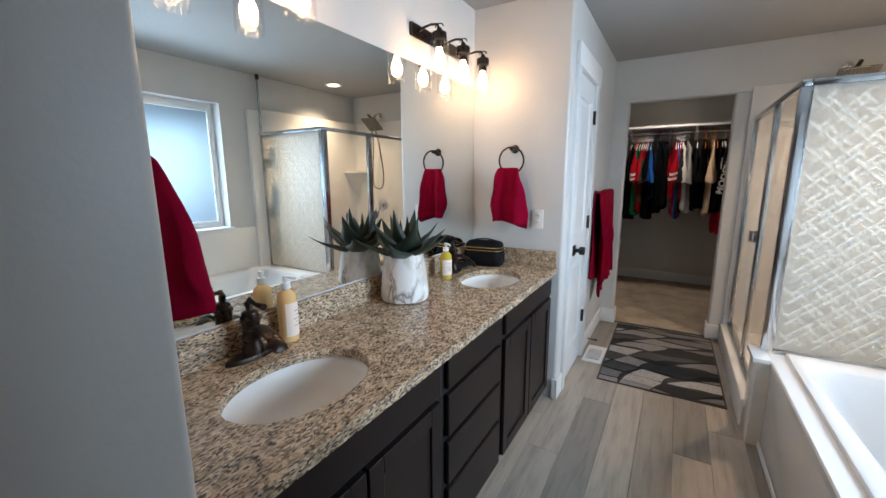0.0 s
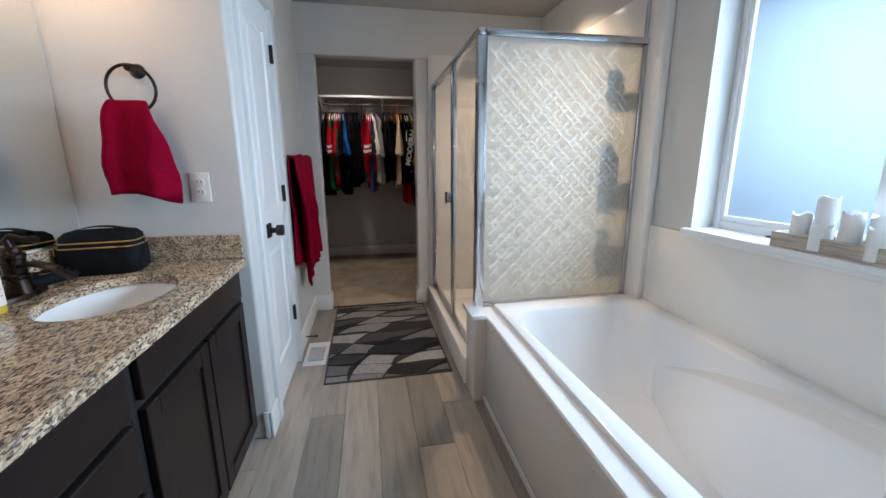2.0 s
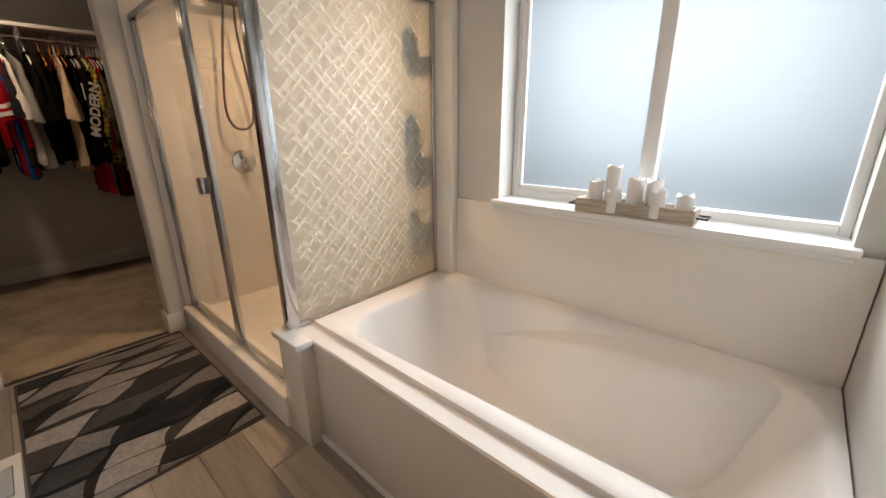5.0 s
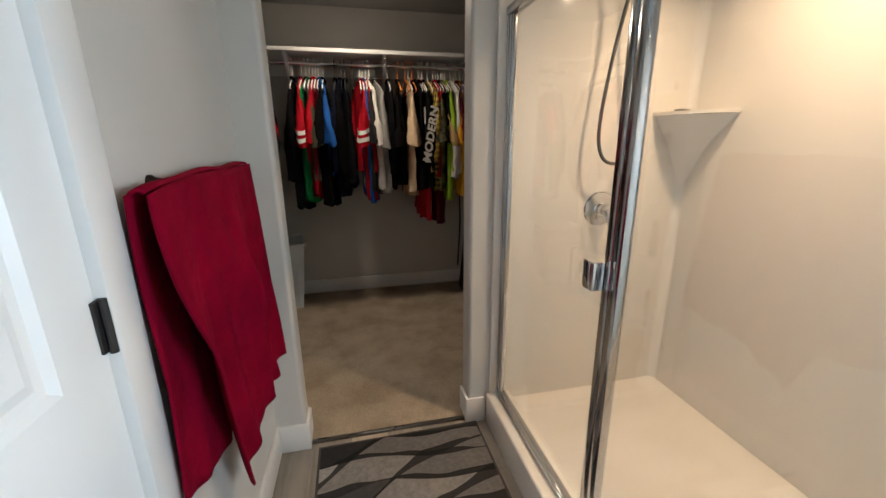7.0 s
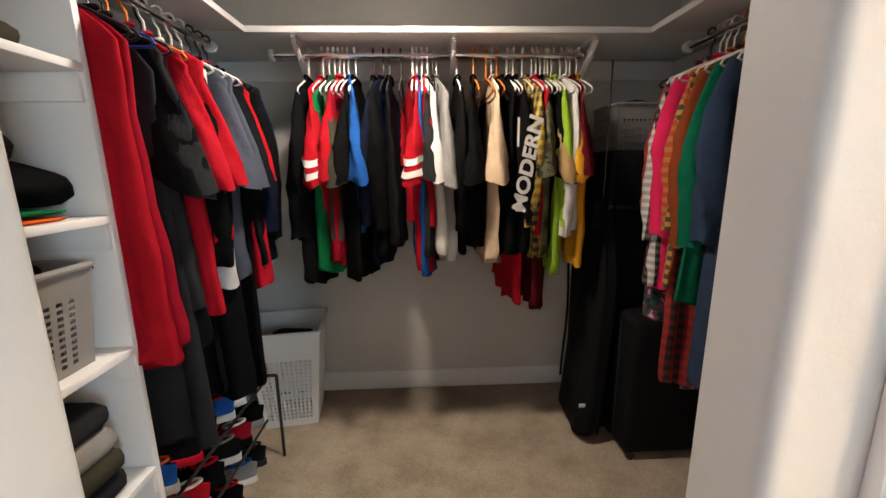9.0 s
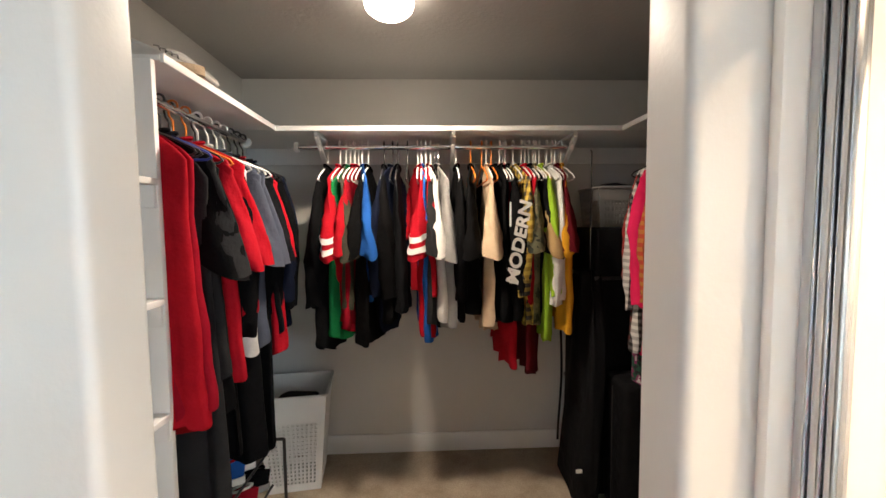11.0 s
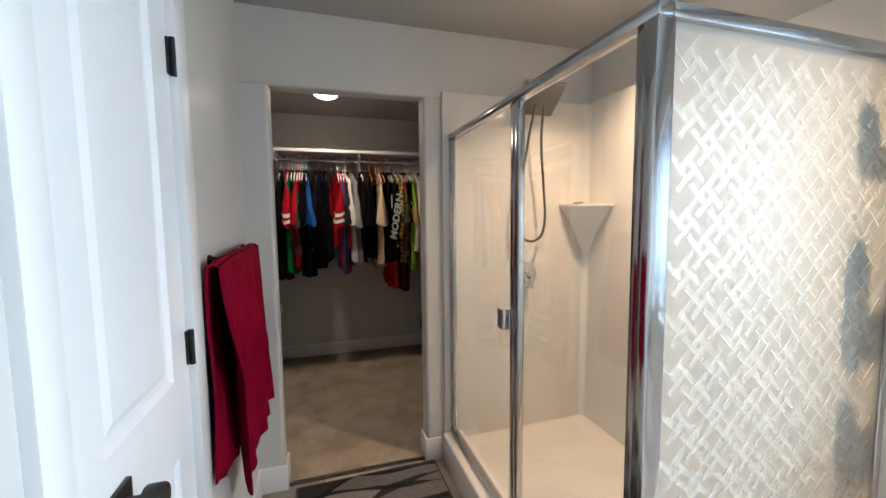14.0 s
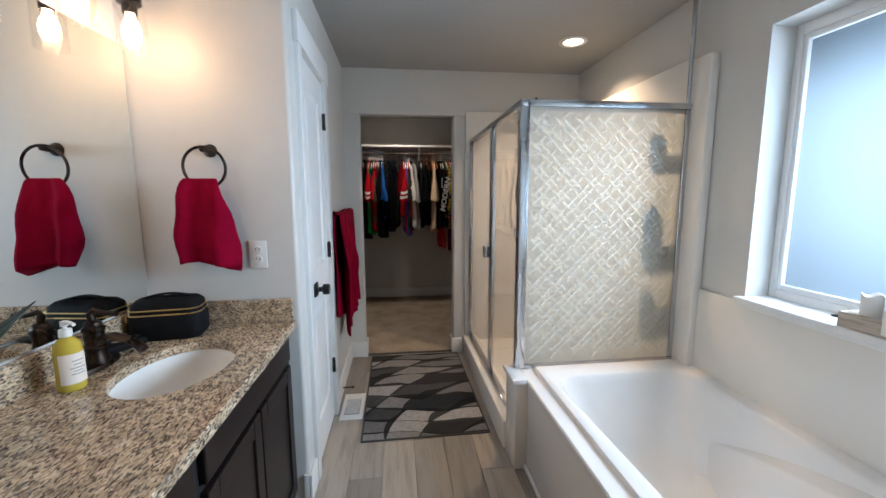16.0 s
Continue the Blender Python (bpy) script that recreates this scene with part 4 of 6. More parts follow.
part("blade_head", box((0.032, -0.02, 0.0), (0.045, 0.02, 0.009), 0.003), CHROME, rz)

# bottles on a corner caddy behind the patterned pane
cad = thing("bottle_caddy", (1.33, 2.655, 0.0), "dark wire caddy with bottles hung behind the frosted pane", "shower caddy")
for z, mat, r, h in ((1.66, GUN, 0.042, 0.12), (1.22, paint("blue_bottle", (0.02, 0.04, 0.07), 0.3), 0.05, 0.22), (0.90, PLASTW, 0.04, 0.10)):
    part("bottle", lathe([(0, 0), (r, 0), (r, h * 0.7), (r * 0.4, h * 0.85), (r * 0.4, h), (0, h)], 18, None, pose(-0.13, 0.0, z)), mat, cad)
    part("tray", box((-0.16, -0.03, z - 0.004), (0.0, 0.04, z), 0.0015), CHROME, cad)
part("rod", tube([(-0.005, 0, 0.8), (-0.005, 0, 1.85)], 0.006), BLACKM, cad)

# ---- lamps ----
can = thing("recessed_light", (1.06, 3.31, H), "lit round recessed ceiling downlight with white trim", "ceiling lamp")
part("trim_ring", lathe([(0.062, 0.0), (0.066, -0.006), (0.088, -0.008), (0.093, -0.003), (0.093, 0.0)], 36), TRIM, can)
part("lens", lathe([(0, -0.002), (0.05, -0.003), (0.062, -0.001), (0.062, 0.001)], 32), CANM, can, "glowing warm lens")
lamp("downlight", "AREA", (1.06, 3.31, H - 0.012), (1.06, 3.31, 0), CAN, (1.0, 0.72, 0.45), 0.11, None, 118)
dome = thing("ceiling_dome_light", (-0.14, 5.08, H), "lit round flush closet light with glass dome", "ceiling lamp")
part("base", lathe([(0, 0), (0.075, 0), (0.08, -0.012), (0.08, -0.025), (0, -0.025)], 32), PLASTW, dome)
part("dome", lathe([(0.075, -0.024), (0.092, -0.032), (0.098, -0.05), (0.092, -0.072), (0.07, -0.09), (0.04, -0.101), (0, -0.104)], 32), DOMEM, dome, "glowing white glass dome", 180)

lamp("closet_light", "AREA", (-0.14, 5.08, H - 0.112), (-0.14, 5.15, 0), 6.4, (1.0, 0.84, 0.66), 0.16, None, 155)

# ---- towels and rings ----


def hand_towel(name, width_top, width_bot, drop, seed, label):
    """A towel pulled through a ring: gathered on top, wider and folded below."""
    rng = random.Random(seed)
    ph = [rng.uniform(0, 6) for _ in range(4)]

    def ring(v):
        w = width_top + (width_bot - width_top) * min(1, v * 1.35) ** 0.6 - 0.03 * max(0, v - 0.85) / 0.15
        d = 0.022 + 0.024 * math.sin(min(1, v * 1.2) * 1.6)
        pts = []
        for i in range(40):
            a = math.tau * i / 40
            x = math.cos(a) * w / 2
            fold = math.sin(x * 44 + ph[0] + 1.2 * v) * 0.018 + math.sin(x * 90 + ph[1] + 2.5 * v) * 0.008
            y = math.sin(a) * d + fold * (0.6 + 0.5 * v)
            z = -drop * v + (0.010 * math.sin(x * 26 + ph[2]) if v > 0.9 else 0) - (0.035 * (0.5 + x / w) if v > 0.95 else 0) * (1 if math.sin(a) > 0 else 0.2)
            pts.append((x + 0.016 * math.sin(5 * v + ph[3]) * v + 0.006 * math.sin(11 * v + ph[1]), y, z))
        return pts
    vs = [0, 0.03, 0.1, 0.2, 0.3, 0.4, 0.5, 0.6, 0.7, 0.8, 0.9, 0.96, 1.0]
    return rings_mesh([ring(v) for v in vs])


def towel_ring(x, y, facing, z, seed, lean=0.0, drop=0.335):
    r = thing("towel_ring", (x, y, z), "dark bronze round towel ring on the wall", "towel ring", "towel rings", 0 if facing < 0 else 180)
    part("mount", lathe([(0, 0.07), (0.012, 0.068), (0.014, 0.03), (0.022, 0.012), (0.026, 0.006), (0.026, 0), (0, 0)], 24, None, pose(0, 0, 0, 90)), BRONZE, r)
    part("ring", tube([(0.078 * math.sin(math.tau * i / 40), -0.064 - 0.006 * math.cos(math.tau * i / 40), -0.07 + 0.078 * math.cos(math.tau * i / 40)) for i in range(40)], 0.0055, 10, closed=True), BRONZE, r)
    tw = thing("hand_towel", (x - 0.008, y + facing * 0.078, z - 0.113), "dark red terry hand towel hung through a ring", "towel", "hand towels", 0 if facing < 0 else 180)
    cl = hand_towel("t", 0.115, 0.235, drop, seed, "")
    for v in cl.verts:
        v.co.y -= lean * min(1, -v.co.z / drop)
    part("cloth", cl, RED, tw, smooth=180)
    return r


towel_ring(-0.878, YV1, -1, 1.588, 3, 0.015, 0.325)
towel_ring(-0.865, YV0, 1, 1.572, 8, 0.035, 0.295)

bar = thing("towel_bar", (XL, 0, 1.293), "dark bronze wall towel bar", "towel bar")
part("bar", tube([(0.050, 3.305, 0), (0.050, 3.88, 0)], 0.008, 12), BRONZE, bar)
for y in (3.315, 3.868):
    part("mount", lathe([(0, 0.060), (0.009, 0.058), (0.009, 0.03), (0.011, 0.014), (0.017, 0.006), (0.017, 0)], 22, None, pose(0, y, 0, 0, 90)), BRONZE, bar)


def bath_towel_fn(side):
    """One hanging side of the towel: straight on the bar, the front drawn to one corner lower down."""
    def fn(u, v):
        bulge = math.sin(math.pi * min(1, v * 1.6 + 0.05))
        if side > 0:
            y0 = 3.15 - 0.03 * math.sin(math.pi * min(1, v * 2.5)) + 0.25 * v ** 1.5
            y1 = 3.86 + 0.10 * v - 0.05 * v ** 3
            drop = 0.90 - 0.13 * u - 0.05 * math.sin(u * math.pi) + 0.014 * math.sin(u * 11)
        else:
            y0 = 3.15 - 0.02 * v
            y1 = 3.82 - 0.18 * v
            drop = 0.66 + 0.14 * u + 0.015 * math.sin(u * 8)
        y = y0 + (y1 - y0) * u
        diag = 0.022 * math.exp(-((u - 0.30 - 0.45 * v) / 0.07) ** 2) * min(1, v * 3) * (1 if side > 0 else 0.3)
        fold = 0.016 * math.sin(u * 11 + 1.2 + 1.8 * v) * min(1, v * 2.5) + 0.012 * math.sin(u * 24 + 2.5 * v) * min(1, v * 2) + 0.005 * math.sin(u * 47 + 4 * v) * min(1, v * 3)
        z = 0.012 - drop * v - 0.02 * (1 - u) ** 6 * (1 - v)
        x = 0.050 + side * (0.013 + 0.008 * bulge + 0.004 * min(1, v * 4)) + (fold + diag) * (1 if side > 0 else 0.4)
        return (max(x, 0.012), y, z)
    return fn


bt = thing("bath_towel", (XL, 0, 1.293), "dark red terry bath towel over a bar", "towel")
c = sheet(bath_towel_fn(1), 48, 36, 0.007)
sheet(bath_towel_fn(-1), 30, 24, 0.006, c)
sheet(lambda u, v: (0.050 + 0.0135 * math.cos(math.pi * v), 3.15 + 0.71 * u, 0.012 - 0.02 * (1 - u) ** 6 + 0.009 * math.sin(math.pi * v) + 0.003 * math.sin(u * 15 + 1.2)), 40, 8, 0.006, c)
part("cloth", c, RED, bt, smooth=180)

# ---- small wall and floor fittings ----
out = thing("wall_outlet", (-0.72, YV1, 1.163), "white duplex wall outlet with cover plate", "outlet")
part("plate", box((-0.036, -0.006, -0.058), (0.036, 0, 0.058), 0.003), PLASTW, out)
for z in (-0.02, 0.02):
    f = part("socket", lathe([(0, 0.0085), (0.016, 0.0085), (0.0175, 0.006)], 24, None, pose(0, 0, z, 90)), PLASTW, out)
    sl = box((-0.008, -0.0095, z - 0.002), (-0.0055, -0.0085, z + 0.008))
    box((0.0055, -0.0095, z - 0.002), (0.008, -0.0085, z + 0.007), bm=sl)
    part("slots", sl, BLACKM, f)
vent = thing("floor_vent", (-0.455, 3.165, 0), "white painted metal floor register", "vent")
vb = box((-0.072, -0.165, 0), (0.072, 0.165, 0.004), 0.002)
part("plate", vb, TRIM, vent)
for i in range(17):
    y = -0.10 + i * 0.0115
    part("slat", box((-0.045, y, 0.004), (0.045, y + 0.005, 0.007), 0.0), TRIM, vent, smooth=None)
# thin black sheet on the plate paints the shade between the slats
part("slat_shade", box((-0.047, -0.106, 0.0041), (0.047, 0.092, 0.0047)), GAPSHADE, vent, smooth=None)
stop = thing("door_stop", (XL + 0.014, 3.33, 0.055), "dark bronze spring door stop on the baseboard", "door stop")
part("spring", tube([(0.002 + 0.062 * i / 90, 0.0045 * math.cos(i * 0.9), 0.0045 * math.sin(i * 0.9)) for i in range(91)], 0.0016, 6), BRONZE, stop)
part("rod", tube([(0, 0, 0), (0.062, 0, 0)], 0.004, 10), BRONZE, stop)
part("tip", lathe([(0, 0.02), (0.008, 0.019), (0.009, 0.004), (0.006, 0)], 14, None, pose(0.062, 0, 0, 0, 90)), BLACKM, stop)

rug = thing("rug", (0.005, 3.37, 0), "grey and black swirl-patterned area rug", "rug", rz=0.6)
part("field", box((-0.372, -0.603, 0.0), (0.372, 0.603, 0.009), 0.003), RUG, rug)
edge = bmesh.new()
for lo, hi in (((-0.382, -0.613, 0), (0.382, -0.601, 0.008)), ((-0.382, 0.601, 0), (0.382, 0.613, 0.008)), ((-0.382, -0.601, 0), (-0.370, 0.601, 0.008)), ((0.370, -0.601, 0), (0.382, 0.601, 0.008))):
    box(lo, hi, 0.003, bm=edge)
part("binding", edge, cloth("rug_binding", (0.09, 0.085, 0.085)), rug, "dark bound edge")

# ---- things on the counter ----


def faucet(x, y):
    t = thing("faucet", (x, y, CT), "oil-rubbed bronze single-handle bathroom faucet", "faucet", "vanity faucets")
    part("base", rings_mesh([[(0.028 * math.cos(a) * s, 0.078 * math.sin(a) * s, z) for a in [math.tau * i / 32 for i in range(32)]] for s, z in ((1, 0), (1, 0.006), (0.93, 0.012), (0.6, 0.016))]), BRONZE, t)
    part("body", lathe([(0.028, 0.012), (0.027, 0.03), (0.0225, 0.04), (0.0225, 0.05), (0.026, 0.053), (0.026, 0.06), (0.022, 0.064), (0.023, 0.10), (0.026, 0.104), (0.026, 0.111), (0.021, 0.116), (0.019, 0.126), (0.012, 0.131), (0, 0.132)], 28), BRONZE, t)
    part("spout", rings_mesh([[(cx, w * s, cz + h2 * q) for s, q in ((-1, -0.4), (-0.8, 0.3), (0, 0.6), (0.8, 0.3), (1, -0.4), (0, -0.8))] for cx, cz, w, h2 in ((0.01, 0.083, 0.018, 0.014), (0.045, 0.088, 0.019, 0.012), (0.085, 0.076, 0.019, 0.009), (0.112, 0.056, 0.020, 0.007), (0.122, 0.044, 0.020, 0.006))]), BRONZE, t, "open waterfall spout", 50)
    part("handle", tube([(0, 0, 0.13), (-0.004, 0, 0.148), (0.004, 0, 0.158), (0.03, 0.0, 0.150), (0.062, 0, 0.148)], [0.009, 0.010, 0.008, 0.006, 0.009], 12), BRONZE, t)
    t.scale = (1.16, 1.16, 1.16)
    return t


for fy in (0.66, 1.935):
    faucet(-1.085, fy)


def soap_bottle(x, y, liquid, label, h=0.15, rz=0):
    t = thing("soap_bottle", (x, y, CT), label, "soap bottle", "soap pumps", rz)
    lq = paint("liquid_soap", liquid, 0.08)
    part("bottle", lathe([(0, 0), (0.029, 0.0), (0.032, 0.004), (0.032, h - 0.03), (0.029, h - 0.012), (0.018, h), (0.013, h + 0.004), (0.013, h + 0.012)], 28), lq, t)
    lab = sheet(lambda u, v: (0.0327 * math.cos(-1.3 + 2.6 * u), 0.0327 * math.sin(-1.3 + 2.6 * u), 0.022 + (h - 0.06) * v), 16, 2)
    lb = part("label", lab, paint("paper_label", (0.84, 0.72, 0.62), 0.5), t, "pale printed paper label", 180)
    bars = bmesh.new()
    for i, (z, a) in enumerate(((0.3, 0.5), (0.4, 0.35), (0.5, 0.55), (0.62, 0.3), (0.74, 0.42))):
        sheet(lambda u, v: (0.0332 * math.cos(a * (2 * u - 1)), 0.0332 * math.sin(a * (2 * u - 1)), 0.022 + (h - 0.06) * z + 0.003 * v), 8, 1, 0, bars)
    part("print", bars, paint("label_ink", (0.38, 0.33, 0.30), 0.6), lb, smooth=180)
    pm = lathe([(0, h + 0.052), (0.009, h + 0.05), (0.0095, h + 0.036), (0.005, h + 0.034), (0.005, h + 0.028), (0.0145, h + 0.027), (0.0155, h + 0.008), (0.013, h + 0.006)], 22)
    tube([(0, 0, h + 0.046), (0.02, 0, h + 0.047), (0.036, 0, h + 0.042)], 0.0048, 10, pm)
    part("pump", pm, PLASTW, t, "cream plastic pump head")
    return t


soap_bottle(-1.093, 0.80, (0.78, 0.50, 0.22), "clear pump bottle of orange hand soap", 0.175, 25)
soap_bottle(-1.05, 1.79, (0.55, 0.40, 0.05), "clear pump bottle of yellow hand soap", 0.145, -20)

pot = thing("potted_succulent", (-1.025, 1.375, CT), "faux agave in a white marbled ceramic pot", "plant")
part("pot", lathe([(0, 0), (0.092, 0), (0.104, 0.007), (0.109, 0.022), (0.108, 0.05), (0.101, 0.12), (0.090, 0.185), (0.086, 0.217), (0.083, 0.219), (0.079, 0.215), (0.080, 0.195), (0.07, 0.185), (0, 0.185)], 48), MARBLE, pot, "white pot with grey-brown veins")
part("soil", lathe([(0, 0.193), (0.05, 0.191), (0.077, 0.186), (0.077, 0.17)], 28), paint("moss", (0.06, 0.05, 0.03), 0.95, 120, 0.8), pot)
LEAF = paint("agave_leaf", (0.030, 0.048, 0.032), 0.38, 30, 0.1, 0.25)
rng = random.Random(11)
for ringi, (n, tilt, ln, wd) in enumerate(((6, 66, 0.235, 0.060), (5, 47, 0.235, 0.064), (4, 27, 0.22, 0.052), (2, 8, 0.20, 0.032))):
    for i in range(n):
        az = math.tau * (i + 0.5 * (ringi % 2)) / n + rng.uniform(-0.15, 0.15)
        tl = radians(tilt + rng.uniform(-7, 7))
        L = ln * rng.uniform(0.9, 1.12)
        rings = []
        for j in range(9):
            s = j / 8
            hw = wd * (0.55 + 0.75 * math.sin(math.pi * min(1, s * 1.15 + 0.1)) * 0.9) * (1 - s) ** 0.55 + 0.0008
            bend = tl + 0.25 * (0.5 - s)
            d = L * s
            cx, cz = d * math.sin(bend), d * math.cos(bend)
            nx, nz = -math.cos(bend), math.sin(bend)
            th = 0.006 * (1 - 0.85 * s)
            rings.append([(cx + nx * o, y, cz + nz * o) for y, o in ((-hw, hw * 0.35), (-hw * 0.5, 0.0), (0, -th * 0.5), (hw * 0.5, 0), (hw, hw * 0.35), (hw * 0.5, th), (0, th * 0.7), (-hw * 0.5, th))])
        lf = rings_mesh(rings)
        bmesh.ops.transform(lf, matrix=pose(0, 0, 0.185, 0, 0, math.degrees(az)) @ Matrix.Translation((0.008, 0, 0)), verts=lf.verts)
        part("leaf", lf, LEAF, pot, smooth=180)

BAGM = cloth("black_quilt", (0.012, 0.012, 0.013), 300, 0.2, 0.6)
GOLD = metal("gold_zip", (0.75, 0.52, 0.2), 0.3)
bag = thing("toiletry_bag", (-1.015, 2.215, CT), "black zipped toiletry bag with gold zips", "bag", rz=8)
bag.scale = (1.12, 1.05, 1.0)


def bag_ring(z, g):
    return [(x, y, z) for x, y, _ in rounded(-0.105 - g, 0.105 + g, -0.065 - g, 0.065 + g, (0.035,) * 4, 0, 5)]


part("body", rings_mesh([bag_ring(0, -0.006), bag_ring(0.01, 0.002), bag_ring(0.06, 0.004), bag_ring(0.098, 0.002), bag_ring(0.106, -0.002), bag_ring(0.135, -0.004), bag_ring(0.15, -0.016), bag_ring(0.155, -0.04)]), BAGM, bag, smooth=60)
for z in (0.100, 0.118):
    part("zip", tube([(x, y, z) for x, y, _ in rounded(-0.107, 0.107, -0.067, 0.067, (0.035,) * 4, 0, 5)], 0.0026, 6, closed=True), GOLD, bag, "gold zip teeth")
part("zip_pull", box((-0.109, -0.055, 0.075), (-0.105, -0.045, 0.10), 0.001), GOLD, bag)
part("strap", sheet(lambda u, v: (-0.07 + 0.14 * u, -0.012 + 0.024 * v, 0.156 + 0.012 * math.sin(math.pi * u)), 12, 2, 0.003), BAGM, bag)
ct = thing("hair_iron", (-1.09, 2.045, CT), "black styling iron with coiled cord behind the faucet", "hair iron", rz=60)
part("grip", tube([(-0.08, 0, 0.02), (0.0, 0, 0.022), (0.08, 0, 0.02)], [0.014, 0.018, 0.012], 12), BAGM, ct)
part("cord", tube([(0.04 * math.cos(a) * (1 + 0.04 * a), 0.03 * math.sin(a), 0.045 + 0.004 * math.sin(2.3 * a)) for a in [i * 0.3 for i in range(48)]], 0.004, 6), BAGM, ct)

# ---- candles on the sill ----
TRAYW = Nodes("weathered_wood")
tv = TRAYW.coords((30, 2, 30))
tg = TRAYW.noise(tv, 3, 6, 0.7)
TRAYW.base(TRAYW.ramp(tg, [(0.3, (0.20, 0.155, 0.12)), (0.5, (0.42, 0.36, 0.30)), (0.7, (0.58, 0.53, 0.47))]))
TRAYW.set(Roughness=0.85)
TRAYW.bump(tg, 0.5, 0.004)
SZ = WZ0 + 0.012
tray = thing("wooden_tray", (1.45, 1.588, SZ), "whitewashed wooden tray with black handles on the sill", "tray")
for lo, hi in (((-0.052, -0.215, 0), (-0.040, 0.215, 0.055)), ((0.040, -0.215, 0), (0.052, 0.215, 0.055)), ((-0.040, -0.215, 0), (0.040, -0.203, 0.055)), ((-0.040, 0.203, 0), (0.040, 0.215, 0.055)), ((-0.040, -0.203, 0), (0.040, 0.203, 0.010))):
    part("board", box(lo, hi, 0.002), TRAYW.mat, tray, smooth=None)
for s in (-1, 1):
    part("handle", tube([(-0.028, s * 0.216, 0.026), (-0.028, s * 0.25, 0.026), (0.028, s * 0.25, 0.026), (0.028, s * 0.216, 0.026)], 0.004, 8), BLACKM, tray, "black wire handle")
WAX = paint("white_wax", (0.82, 0.82, 0.80), 0.5, 25, 0.1)
WAX.node_tree.nodes["Principled BSDF"].inputs["Subsurface Weight"].default_value = 0.3
WAX.node_tree.nodes["Principled BSDF"].inputs["Subsurface Radius"].default_value = (0.02, 0.02, 0.02)
for dy, dx, h in ((0.150, -0.010, 0.115), (0.092, 0.010, 0.175), (0.070, -0.030, 0.085), (0.0, -0.012, 0.135), (-0.060, 0.014, 0.13), (-0.085, -0.028, 0.10), (-0.168, 0.0, 0.088)):
    cd = thing("candle", (1.45 + dx, 1.588 + dy, SZ + 0.0105), "white wax pillar candle with melted rim in a tray", "candle", "pillar candles")
    ringsc = []
    for r, z in ((0.027, 0), (0.029, 0.002), (0.029, h - 0.012), (0.0285, h), (0.025, h - 0.002), (0.020, h - 0.014), (0.004, h - 0.016)):
        ringsc.append([(r * math.cos(math.tau * i / 24), r * math.sin(math.tau * i / 24), z + (0.006 * math.sin(3 * math.tau * i / 24 + dy * 50) if z > h - 0.004 else 0)) for i in range(24)])
    part("wax", rings_mesh(ringsc), WAX, cd, smooth=60)
    part("wick", tube([(0, 0, h - 0.018), (0.001, 0, h - 0.006)], 0.0012, 6), BLACKM, cd)

# ---- closet: shelves, rods, tower ----
SZC = 2.0


def wire_shelf(lo, hi, label):
    t = thing("closet_shelf", lo, label, "shelf", "closet shelves")
    part("board", box((0, 0, 0.001), (hi[0] - lo[0], hi[1] - lo[1], 0.019), 0.002), TRIM, t)
    ex, ey = hi[0] - lo[0], hi[1] - lo[1]
    if ex > ey:
        part("front_edge", box((0.36, -0.012, -0.004), (ex - 0.42, 0, 0.022), 0.002), TRIM, t)
    elif lo[0] < 0:
        part("front_edge", box((ex, 0, -0.004), (ex + 0.012, ey, 0.022), 0.002), TRIM, t)
    else:
        part("front_edge", box((-0.012, 0, -0.004), (0, ey, 0.022), 0.002), TRIM, t)
    return t


wire_shelf((CX0, 5.535, SZC), (CX1, CY1, 0), "white painted closet shelf on the back wall")
wire_shelf((CX0, 4.69, SZC), (-0.77, 5.533, 0), "white painted closet shelf on the side wall")
wire_shelf((1.03, 4.14, SZC), (CX1, 5.533, 0), "white painted closet shelf on the side wall")
cl = thing("shelf_cleat", (0, 0, SZC - 0.10), "white painted cleat boards under closet shelves", "cleat")
part("board", box((CX0 + 0.02, CY1 - 0.02, 0), (CX1 - 0.02, CY1, 0.099), 0.002), TRIM, cl)
part("board", box((CX0, 4.70, 0), (CX0 + 0.02, CY1 - 0.021, 0.099), 0.002), TRIM, cl)
part("board", box((CX1 - 0.02, 4.15, 0), (CX1, CY1 - 0.021, 0.099), 0.002), TRIM, cl)
ROD = (("back", (-0.70, 5.66, 1.94), (0.80, 5.66, 1.94)), ("west", (-0.91, 4.69, 1.94), (-0.91, 5.53, 1.94)), ("east", (1.20, 4.15, 1.94), (1.20, 5.53, 1.94)))
for nm, a, b2 in ROD:
    t = thing("closet_rod", (0, 0, 0), "chrome closet hanging rod", "rod", "closet rods")
    part("rod", tube([a, b2], 0.015, 14), CHROME, t)
    for e in (a, b2):
        part("socket", tube([Vector(e) + (Vector(b2) - Vector(a)).normalized() * (-0.008), Vector(e) + (Vector(b2) - Vector(a)).normalized() * 0.008], 0.026, 16), PLASTW, t)


